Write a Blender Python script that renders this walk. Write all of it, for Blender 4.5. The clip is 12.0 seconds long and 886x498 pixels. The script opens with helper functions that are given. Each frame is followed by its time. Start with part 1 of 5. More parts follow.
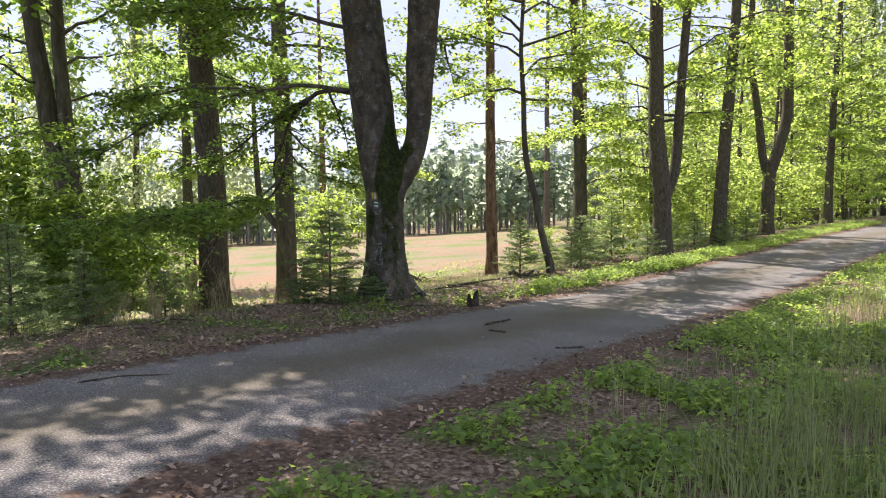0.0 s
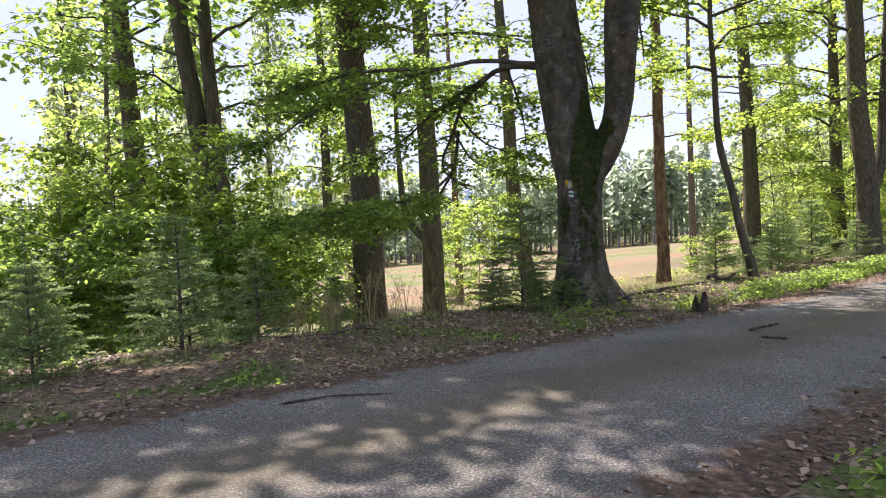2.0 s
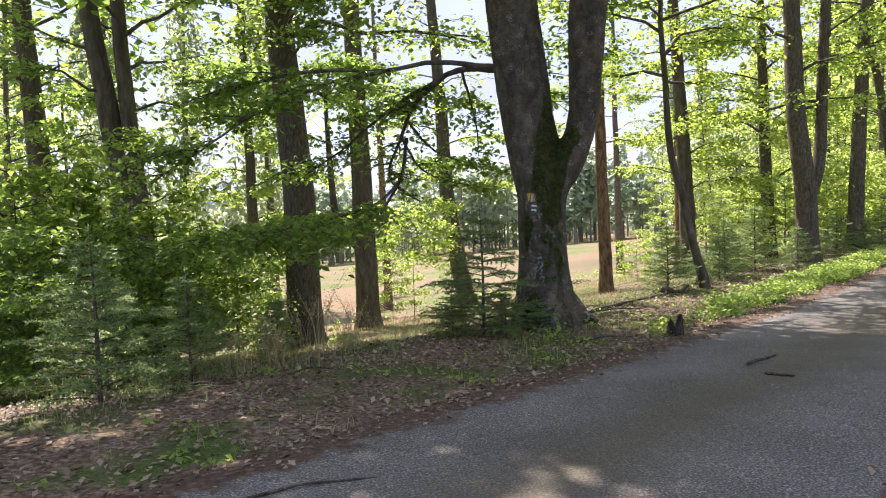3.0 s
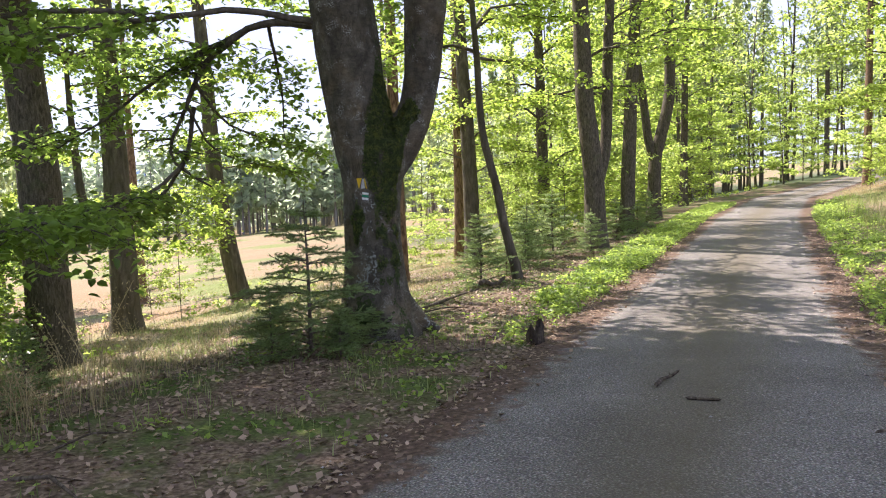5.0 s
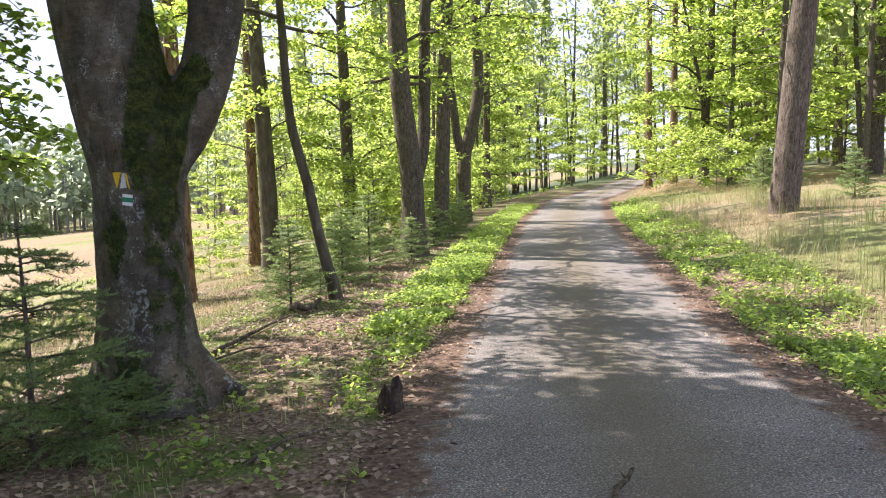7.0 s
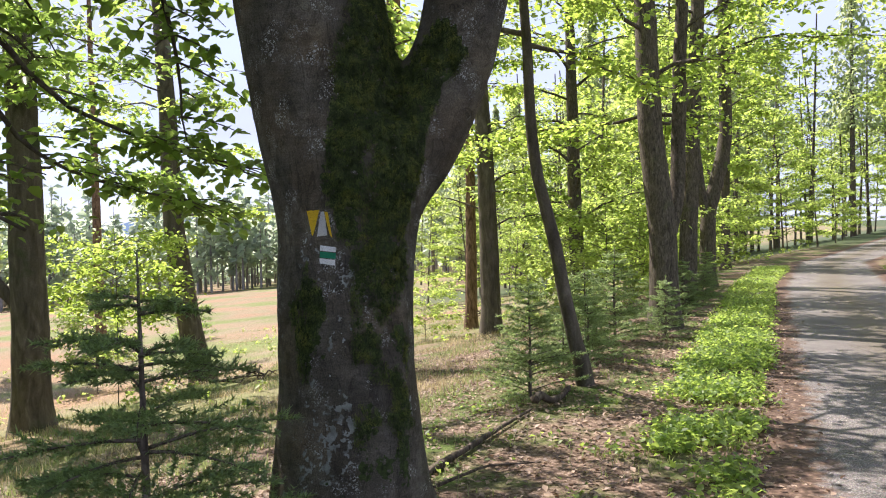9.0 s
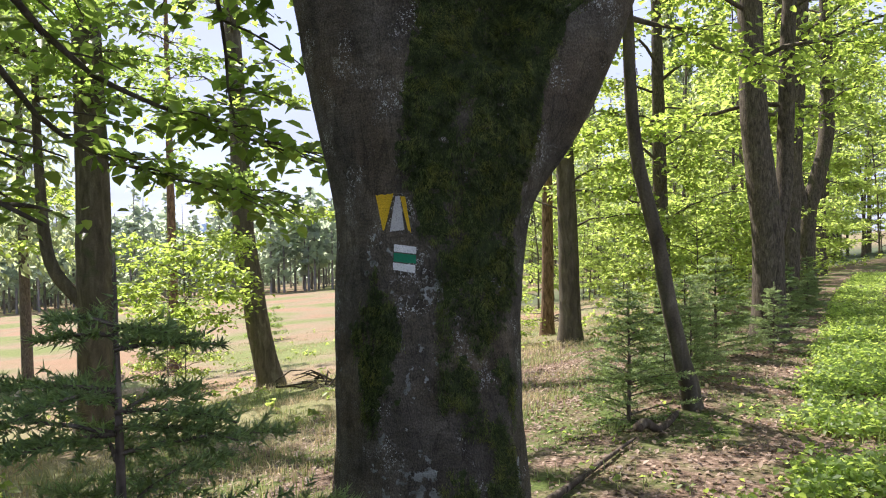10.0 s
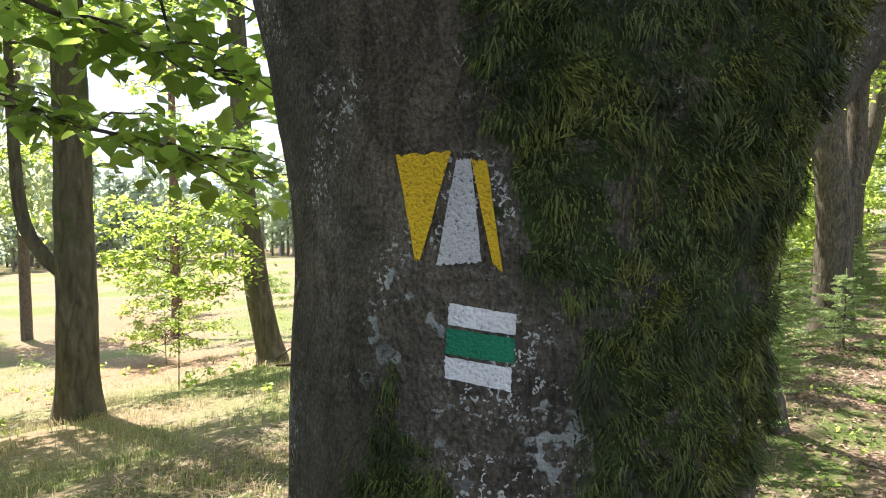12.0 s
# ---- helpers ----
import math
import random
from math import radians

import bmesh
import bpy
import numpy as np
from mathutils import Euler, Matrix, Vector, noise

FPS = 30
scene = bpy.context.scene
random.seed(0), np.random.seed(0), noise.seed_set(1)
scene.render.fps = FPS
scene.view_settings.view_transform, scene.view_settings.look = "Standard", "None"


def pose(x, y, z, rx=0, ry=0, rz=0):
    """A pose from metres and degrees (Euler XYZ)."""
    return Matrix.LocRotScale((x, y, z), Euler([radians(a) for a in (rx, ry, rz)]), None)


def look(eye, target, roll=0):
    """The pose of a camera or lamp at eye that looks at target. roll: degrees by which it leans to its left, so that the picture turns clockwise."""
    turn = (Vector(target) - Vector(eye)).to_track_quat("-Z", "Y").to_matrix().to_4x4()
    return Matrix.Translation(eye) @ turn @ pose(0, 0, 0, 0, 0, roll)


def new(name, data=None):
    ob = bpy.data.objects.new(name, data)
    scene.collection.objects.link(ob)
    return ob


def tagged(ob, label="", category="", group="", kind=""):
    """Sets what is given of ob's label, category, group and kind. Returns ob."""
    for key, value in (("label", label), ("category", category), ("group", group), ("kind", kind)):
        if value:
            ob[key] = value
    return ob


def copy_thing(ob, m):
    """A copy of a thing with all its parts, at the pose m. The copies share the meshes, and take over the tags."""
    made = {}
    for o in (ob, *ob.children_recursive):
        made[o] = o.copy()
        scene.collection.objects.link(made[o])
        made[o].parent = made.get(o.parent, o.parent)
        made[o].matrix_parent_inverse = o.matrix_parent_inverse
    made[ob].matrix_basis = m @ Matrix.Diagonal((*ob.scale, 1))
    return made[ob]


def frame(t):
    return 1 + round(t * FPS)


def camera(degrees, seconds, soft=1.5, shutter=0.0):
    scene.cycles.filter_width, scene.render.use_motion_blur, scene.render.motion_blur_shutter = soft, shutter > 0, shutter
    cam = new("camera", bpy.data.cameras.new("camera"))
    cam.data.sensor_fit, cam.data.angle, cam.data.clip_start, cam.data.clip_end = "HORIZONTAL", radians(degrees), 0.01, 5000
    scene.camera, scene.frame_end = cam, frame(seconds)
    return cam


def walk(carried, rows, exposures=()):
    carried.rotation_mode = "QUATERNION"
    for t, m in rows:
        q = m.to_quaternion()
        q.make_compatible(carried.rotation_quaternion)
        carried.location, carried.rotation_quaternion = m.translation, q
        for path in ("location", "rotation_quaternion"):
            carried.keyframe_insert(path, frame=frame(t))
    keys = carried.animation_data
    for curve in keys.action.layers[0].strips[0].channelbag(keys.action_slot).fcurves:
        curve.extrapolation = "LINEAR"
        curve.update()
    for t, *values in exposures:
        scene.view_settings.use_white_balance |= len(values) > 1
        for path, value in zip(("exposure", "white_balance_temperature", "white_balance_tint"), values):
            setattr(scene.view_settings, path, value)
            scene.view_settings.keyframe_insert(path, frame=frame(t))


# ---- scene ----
cam = camera(59.6, 12.0, soft=1.1)
PATH = [
    (0, (0.032, 0.016, 1.629), (0.018, 2.008, 1.454), -0.3),
    (0.5, (-0.197, 0.351, 1.574), (-0.382, 2.337, 1.433), -0.7),
    (1, (-0.469, 0.693, 1.518), (-0.775, 2.663, 1.369), -1.4),
    (1.5, (-0.771, 1.049, 1.372), (-1.128, 3.009, 1.195), -1.6),
    (2, (-1.127, 1.566, 1.229), (-1.439, 3.538, 1.114), -2.4),
    (2.5, (-1.411, 1.974, 1.351), (-1.617, 3.961, 1.246), -2.8),
    (2.7, (-1.492, 2.152, 1.386), (-1.659, 4.141, 1.272), -2.6),
    (4.3, (-2.13, 3.372, 1.506), (-1.925, 5.355, 1.351), -2.7),
    (4.5, (-2.19, 3.568, 1.501), (-1.918, 5.542, 1.333), -2.6),
    (5, (-2.218, 4.051, 1.492), (-1.712, 5.976, 1.296), -1.9),
    (5.5, (-2.12, 4.61, 1.502), (-1.402, 6.465, 1.295), -1.1),
    (6, (-2.036, 5.134, 1.46), (-1.13, 6.903, 1.235), -1.2),
    (6.5, (-1.87, 5.669, 1.457), (-0.875, 7.391, 1.25), -1.1),
    (6.7, (-1.821, 5.897, 1.459), (-0.813, 7.611, 1.244), -1.3),
    (8.3, (-1.506, 7.725, 1.375), (-0.789, 9.588, 1.26), -0.1),
    (8.5, (-1.452, 7.919, 1.368), (-0.808, 9.809, 1.269), -0.2),
    (9, (-1.368, 8.458, 1.381), (-0.852, 10.39, 1.333), -1.0),
    (9.5, (-1.323, 8.853, 1.372), (-0.907, 10.809, 1.332), -1.1),
    (10, (-1.284, 9.364, 1.359), (-0.943, 11.334, 1.319), -0.7),
    (10.5, (-1.285, 9.811, 1.356), (-0.969, 11.784, 1.258), -0.6),
    (11, (-1.233, 10.22, 1.357), (-0.966, 12.197, 1.21), -0.5),
    (11.5, (-1.18, 10.551, 1.399), (-0.894, 12.525, 1.255), -0.2),
    (12, (-1.173, 10.758, 1.426), (-0.858, 12.729, 1.296), 0.4),
]
walk(cam, [(t, look(eye, target, roll)) for t, eye, target, roll in PATH], exposures=[(0, 1.5, 6250, 22), (4.5, 1.7, 6250, 23), (6.5, 1.88, 6250, 23), (8.5, 1.6, 6200, 22), (10, 1.5, 6150, 22), (11, 1.65, 6200, 20), (12, 2.05, 6350, 17)])

# ---- world, sun ----
SUN_AZ, SUN_EL = 31.0, 53.0          # degrees left of +y, and up
world = bpy.data.worlds.new("world")
scene.world = world
world.use_nodes = True
wn, wl = world.node_tree.nodes, world.node_tree.links
wn.clear()
w_sky = wn.new("ShaderNodeTexSky")
w_sky.sky_type, w_sky.sun_disc = "NISHITA", False
w_sky.sun_elevation, w_sky.sun_rotation = radians(SUN_EL), radians(-SUN_AZ)
w_sky.air_density, w_sky.dust_density, w_sky.ozone_density = 1.0, 0.4, 2.0
w_co = wn.new("ShaderNodeTexCoord")
w_map = wn.new("ShaderNodeMapping")
w_map.inputs["Scale"].default_value = (1.5, 1.5, 5.0)
w_noise = wn.new("ShaderNodeTexNoise")
w_noise.inputs["Scale"].default_value, w_noise.inputs["Detail"].default_value = 2.2, 7.0
w_ramp = wn.new("ShaderNodeValToRGB")
w_ramp.color_ramp.elements[0].position, w_ramp.color_ramp.elements[1].position = 0.42, 0.72
w_ramp.color_ramp.elements[0].color = (0.85, 0.85, 0.85, 1)
w_mix = wn.new("ShaderNodeMixRGB")
w_mix.inputs[2].default_value = (2.5, 2.8, 3.6, 1)
w_bg = wn.new("ShaderNodeBackground")
w_bg.inputs["Strength"].default_value = 0.11
w_out = wn.new("ShaderNodeOutputWorld")
wl.new(w_co.outputs["Generated"], w_map.inputs["Vector"])
wl.new(w_map.outputs["Vector"], w_noise.inputs["Vector"])
wl.new(w_noise.outputs["Fac"], w_ramp.inputs["Fac"])
wl.new(w_ramp.outputs["Color"], w_mix.inputs[0])
wl.new(w_sky.outputs["Color"], w_mix.inputs[1])
wl.new(w_mix.outputs["Color"], w_bg.inputs["Color"])
wl.new(w_bg.outputs["Background"], w_out.inputs["Surface"])

sun_way = Vector((-math.sin(radians(SUN_AZ)) * math.cos(radians(SUN_EL)), math.cos(radians(SUN_AZ)) * math.cos(radians(SUN_EL)), math.sin(radians(SUN_EL))))
sun = new("sun", bpy.data.lights.new("sun", "SUN"))
sun.data.energy, sun.data.angle, sun.data.color = 3.9, radians(0.6), (1.0, 0.93, 0.80)
sun.matrix_world = look(sun_way * 60, (0, 0, 0))


# ---- materials ----
def nodes_of(name):
    m = bpy.data.materials.new(name)
    m.use_nodes = True
    nt = m.node_tree
    nt.nodes.clear()
    return m, nt.nodes, nt.links


def noise_ramp(n, l, coord, scale, stops, detail=6.0, stretch=(1, 1, 1), distortion=0.0):
    """Noise at a scale in metres through a colour ramp; returns the colour socket and the noise socket."""
    mp = n.new("ShaderNodeMapping")
    mp.inputs["Scale"].default_value = stretch
    tx = n.new("ShaderNodeTexNoise")
    tx.inputs["Scale"].default_value, tx.inputs["Detail"].default_value, tx.inputs["Distortion"].default_value = scale, detail, distortion
    rp = n.new("ShaderNodeValToRGB")
    while len(rp.color_ramp.elements) < len(stops):
        rp.color_ramp.elements.new(0.5)
    for e, (p, c) in zip(rp.color_ramp.elements, stops):
        e.position, e.color = p, (*c, 1)
    l.new(coord, mp.inputs["Vector"])
    l.new(mp.outputs["Vector"], tx.inputs["Vector"])
    l.new(tx.outputs["Fac"], rp.inputs["Fac"])
    return rp.outputs["Color"], tx.outputs["Fac"]


def mix(n, l, fac, a, b, mode="MIX"):
    mx = n.new("ShaderNodeMixRGB")
    mx.blend_type = mode
    for sock, v in zip(mx.inputs, (fac, a, b)):
        if isinstance(v, (int, float)):
            sock.default_value = v
        elif isinstance(v, tuple):
            sock.default_value = (*v, 1)
        else:
            l.new(v, sock)
    return mx.outputs["Color"]


def finish(m, n, l, color, rough, height=None, strength=0.4, distance=0.01, spec=0.3):
    b = n.new("ShaderNodeBsdfPrincipled")
    b.inputs["Roughness"].default_value = rough
    b.inputs["Specular IOR Level"].default_value = spec
    if isinstance(color, tuple):
        b.inputs["Base Color"].default_value = (*color, 1)
    else:
        l.new(color, b.inputs["Base Color"])
    if height is not None:
        bp = n.new("ShaderNodeBump")
        bp.inputs["Strength"].default_value, bp.inputs["Distance"].default_value = strength, distance
        l.new(height, bp.inputs["Height"])
        l.new(bp.outputs["Normal"], b.inputs["Normal"])
    o = n.new("ShaderNodeOutputMaterial")
    l.new(b.outputs["BSDF"], o.inputs["Surface"])
    return m


def leaf_material(name, dark, light, through_color, gloss=0.35, share=0.45, patches=0.0):
    """Thin leaves: diffuse and gloss on top, light passing through."""
    m, n, l = nodes_of(name)
    geo = n.new("ShaderNodeNewGeometry")
    rp = n.new("ShaderNodeValToRGB")
    rp.color_ramp.elements[0].color, rp.color_ramp.elements[1].color = (*dark, 1), (*light, 1)
    l.new(geo.outputs["Random Per Island"], rp.inputs["Fac"])
    top = rp.outputs["Color"]
    if patches:
        pc, _ = noise_ramp(n, l, n.new("ShaderNodeTexCoord").outputs["Object"], patches, [(0.36, (0.4, 0.44, 0.5)), (0.5, (0.85, 0.95, 0.9)), (0.64, (1.5, 1.35, 1.0))], 5.0)
        top = mix(n, l, 1.0, top, pc, "MULTIPLY")
    tr = n.new("ShaderNodeBsdfTranslucent")
    tc = mix(n, l, 0.75 if not patches else 0.3, top, through_color)
    hv = n.new("ShaderNodeHueSaturation")
    l.new(tc, hv.inputs["Color"])
    mr = n.new("ShaderNodeMapRange")
    mr.inputs["To Min"].default_value, mr.inputs["To Max"].default_value = 0.6, 1.25
    l.new(geo.outputs["Random Per Island"], mr.inputs["Value"])
    l.new(mr.outputs["Result"], hv.inputs["Value"])
    l.new(hv.outputs["Color"], tr.inputs["Color"])
    b = n.new("ShaderNodeBsdfPrincipled")
    b.inputs["Roughness"].default_value, b.inputs["Specular IOR Level"].default_value = gloss, 0.4
    l.new(top, b.inputs["Base Color"])
    ms = n.new("ShaderNodeMixShader")
    ms.inputs["Fac"].default_value = share
    l.new(b.outputs["BSDF"], ms.inputs[1])
    l.new(tr.outputs["BSDF"], ms.inputs[2])
    o = n.new("ShaderNodeOutputMaterial")
    l.new(ms.outputs["Shader"], o.inputs["Surface"])
    return m


def bark_material(name, stops, moss, furrow=18.0, depth=0.012, moss_level=0.58):
    """Bark with long furrows and patches of moss or lichen."""
    m, n, l = nodes_of(name)
    co = n.new("ShaderNodeTexCoord").outputs["Object"]
    base, h = noise_ramp(n, l, co, furrow, stops, 8.0, (1, 1, 0.26), 0.9)
    big, bh = noise_ramp(n, l, co, 1.7, [(moss_level, (0, 0, 0)), (moss_level + 0.1, (1, 1, 1))], 5.0)
    fine, fh = noise_ramp(n, l, co, 60.0, [(0.3, (0.75, 0.75, 0.75)), (0.7, (1.2, 1.2, 1.2))], 4.0)
    c = mix(n, l, big, base, moss)
    c = mix(n, l, 1.0, c, fine, "MULTIPLY")
    return finish(m, n, l, c, 0.9, h, 0.8, depth, 0.15)


BARK_BEECH = bark_material("bark_grey_brown", [(0.25, (0.048, 0.04, 0.03)), (0.55, (0.115, 0.1, 0.076)), (0.8, (0.2, 0.175, 0.138))], (0.06, 0.075, 0.035), 9.0, 0.006, 0.6)
BARK_OAK = bark_material("bark_oak", [(0.3, (0.042, 0.036, 0.027)), (0.5, (0.1, 0.085, 0.064)), (0.75, (0.185, 0.16, 0.122))], (0.09, 0.105, 0.05), 34.0, 0.01, 0.6)
BARK_PINE = bark_material("bark_pine", [(0.3, (0.06, 0.035, 0.02)), (0.5, (0.17, 0.11, 0.07)), (0.75, (0.3, 0.2, 0.13))], (0.2, 0.15, 0.11), 16.0, 0.015, 0.62)
BARK_SPRUCE = bark_material("bark_spruce", [(0.3, (0.05, 0.04, 0.033)), (0.5, (0.13, 0.105, 0.085)), (0.75, (0.24, 0.2, 0.165))], (0.12, 0.12, 0.09), 30.0, 0.015, 0.6)
LEAF_BEECH = leaf_material("leaf_beech", (0.05, 0.10, 0.022), (0.12, 0.19, 0.045), (0.50, 0.70, 0.13), 0.3, 0.6)
LEAF_LIGHT = leaf_material("leaf_light", (0.08, 0.13, 0.03), (0.16, 0.23, 0.06), (0.70, 0.86, 0.18), 0.4, 0.66)
LEAF_MID = leaf_material("leaf_mid", (0.06, 0.11, 0.022), (0.14, 0.21, 0.045), (0.62, 0.80, 0.13), 0.38, 0.64)
LEAF_GREEN = leaf_material("leaf_herb", (0.08, 0.14, 0.04), (0.19, 0.28, 0.08), (0.66, 0.85, 0.15), 0.45, 0.55)
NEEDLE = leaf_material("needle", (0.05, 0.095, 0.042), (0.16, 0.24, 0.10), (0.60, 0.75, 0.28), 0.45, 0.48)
# Needles of the tall spruces, paled so the colour carries distance haze.
NEEDLE_HAZE = leaf_material("needle_haze", (0.11, 0.16, 0.08), (0.22, 0.28, 0.14), (0.74, 0.84, 0.4), 0.6, 0.6)
GRASS_GREEN = leaf_material("grass_green", (0.12, 0.155, 0.055), (0.28, 0.30, 0.13), (0.46, 0.54, 0.18), 0.5, 0.4)
GRASS_STRAW = leaf_material("grass_straw", (0.28, 0.22, 0.10), (0.52, 0.42, 0.24), (0.6, 0.5, 0.3), 0.6, 0.35)
LITTER = leaf_material("leaf_litter", (0.09, 0.06, 0.042), (0.42, 0.31, 0.22), (0.3, 0.18, 0.1), 0.6, 0.15)
WOOD_DARK = bark_material("dead_wood", [(0.3, (0.03, 0.022, 0.016)), (0.55, (0.10, 0.08, 0.06)), (0.8, (0.22, 0.19, 0.15))], (0.05, 0.06, 0.03), 25.0, 0.01, 0.66)
STONE = bark_material("stone", [(0.3, (0.2, 0.19, 0.18)), (0.6, (0.34, 0.33, 0.32)), (0.8, (0.45, 0.44, 0.42))], (0.3, 0.29, 0.27), 30.0, 0.003, 0.7)


def road_material():
    m, n, l = nodes_of("road_gravel_asphalt")
    co = n.new("ShaderNodeTexCoord").outputs["Object"]
    at = n.new("ShaderNodeAttribute")
    at.attribute_name = "edge"
    chips, ch = noise_ramp(n, l, co, 88.0, [(0.36, (0.082, 0.079, 0.079)), (0.52, (0.148, 0.143, 0.142)), (0.61, (0.235, 0.228, 0.226)), (0.69, (0.42, 0.41, 0.405))], 4.0)
    vo = n.new("ShaderNodeTexVoronoi")
    vo.inputs["Scale"].default_value = 90.0
    l.new(co, vo.inputs["Vector"])
    chips = mix(n, l, 0.45, chips, vo.outputs["Color"], "SOFT_LIGHT")
    hs = n.new("ShaderNodeHueSaturation")
    hs.inputs["Saturation"].default_value = 0.25
    l.new(chips, hs.inputs["Color"])
    patch, ph = noise_ramp(n, l, co, 1.1, [(0.35, (0.78, 0.76, 0.73)), (0.65, (1.12, 1.1, 1.08))], 6.0)
    c = mix(n, l, 1.0, hs.outputs["Color"], patch, "MULTIPLY")
    dirt, dh = noise_ramp(n, l, co, 26.0, [(0.3, (0.05, 0.032, 0.022)), (0.55, (0.12, 0.08, 0.058)), (0.75, (0.24, 0.16, 0.115))], 6.0)
    ragged, rh = noise_ramp(n, l, co, 6.0, [(0.0, (0, 0, 0)), (1.0, (1, 1, 1))], 7.0)
    ad = n.new("ShaderNodeMath")
    ad.operation = "MULTIPLY_ADD"
    ad.inputs[1].default_value = 0.9
    l.new(rh, ad.inputs[0])
    l.new(at.outputs["Fac"], ad.inputs[2])
    th = n.new("ShaderNodeMapRange")
    th.inputs["From Min"].default_value, th.inputs["From Max"].default_value = 0.92, 1.12
    l.new(ad.outputs["Value"], th.inputs["Value"])
    tr = n.new("ShaderNodeAttribute")
    tr.attribute_name = "crown_dirt"
    c = mix(n, l, 1.0, c, (1.0, 0.95, 0.9), "MULTIPLY")
    c = mix(n, l, tr.outputs["Fac"], c, mix(n, l, 0.68, c, (0.12, 0.1, 0.062)))
    c = mix(n, l, th.outputs["Result"], c, dirt)
    return finish(m, n, l, c, 0.92, ch, 0.9, 0.01, 0.2)


def ground_material():
    m, n, l = nodes_of("forest_floor")
    co = n.new("ShaderNodeTexCoord").outputs["Object"]
    mead = n.new("ShaderNodeAttribute")
    mead.attribute_name = "meadow"
    wood = n.new("ShaderNodeAttribute")
    wood.attribute_name = "far_wood"
    lit, lh = noise_ramp(n, l, co, 30.0, [(0.3, (0.055, 0.038, 0.027)), (0.5, (0.15, 0.105, 0.075)), (0.62, (0.25, 0.185, 0.14)), (0.78, (0.38, 0.30, 0.24))], 6.0)
    grn, gh = noise_ramp(n, l, co, 45.0, [(0.3, (0.035, 0.055, 0.015)), (0.7, (0.13, 0.17, 0.05))], 5.0)
    blot, bh = noise_ramp(n, l, co, 1.3, [(0.46, (0, 0, 0)), (0.62, (1, 1, 1))], 6.0)
    floor = mix(n, l, blot, lit, grn)
    straw, sh = noise_ramp(n, l, co, 20.0, [(0.3, (0.115, 0.122, 0.062)), (0.5, (0.215, 0.182, 0.125)), (0.7, (0.32, 0.258, 0.195))], 6.0)
    wide, wh = noise_ramp(n, l, co, 0.12, [(0.38, (0.7, 0.95, 0.5)), (0.5, (1, 0.98, 0.88)), (0.62, (1.15, 0.9, 0.82))], 5.0)
    straw = mix(n, l, 1.0, straw, wide, "MULTIPLY")
    c = mix(n, l, mead.outputs["Fac"], floor, straw)
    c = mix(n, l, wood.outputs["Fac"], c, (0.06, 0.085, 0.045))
    return finish(m, n, l, c, 0.95, lh, 0.8, 0.02, 0.1)


ROAD, GROUND = road_material(), ground_material()


# ---- plan: a road along s, with d to its left ----
ORIGIN, ALONG, ASIDE = np.array([0.6, 8.7]), np.array([0.656, 0.755]), np.array([-0.755, 0.656])


def road_mid(s):
    return np.interp(s, [-400, -12, -5, 0, 4, 9.5, 21, 35, 60, 400], [-12, -0.9, -0.45, -0.25, 0.15, 0.4, 0.95, 0.9, -3.5, -60])


def road_z(s):
    return np.interp(s, [-400, -12, -6, 0, 4, 8, 14, 40, 80, 400], [6, 0.32, 0.17, -0.04, -0.24, -0.28, -0.3, -0.25, 0.6, 4])


def plan(x, y):
    """s and d of places."""
    px, py = np.asarray(x) - ORIGIN[0], np.asarray(y) - ORIGIN[1]
    return px * ALONG[0] + py * ALONG[1], px * ASIDE[0] + py * ASIDE[1]


def place_of(s, d):
    return ORIGIN[0] + s * ALONG[0] + d * ASIDE[0], ORIGIN[1] + s * ALONG[1] + d * ASIDE[1]


def height(x, y):
    """The lie of the land: a meadow falling away on one side of the road, a low bank on the other."""
    s, d = plan(x, y)
    q = d - road_mid(s)
    left = np.interp(q, [0, 1.3, 3.4, 4.2, 6, 9.5, 13.5, 15, 28, 45, 180, 400, 5000], [0, 0, -0.02, -0.12, -0.5, -1.15, -1.75, -2.2, -4.1, -5.5, -14.5, -26, -60])
    low = np.interp(-q, [0, 1.2, 2, 5, 12, 40, 5000], [0, 0, -0.04, -0.08, 0.2, 0.8, 40])
    high = np.interp(-q, [0, 1.2, 2, 5, 12, 40, 5000], [0, 0, 0.08, 0.6, 1.1, 2.0, 40])
    k = np.clip((s + 1) / 12, 0, 1)
    k = k * k * (3 - 2 * k)
    bumps = 0.05 * np.sin(x * 1.7 + 0.6 * y) * np.sin(y * 1.3 - 0.4 * x) * np.clip((np.abs(q) - 1.6) / 3, 0, 1)
    return road_z(s) + np.where(q > 0, left, low * (1 - k) + high * k) + bumps


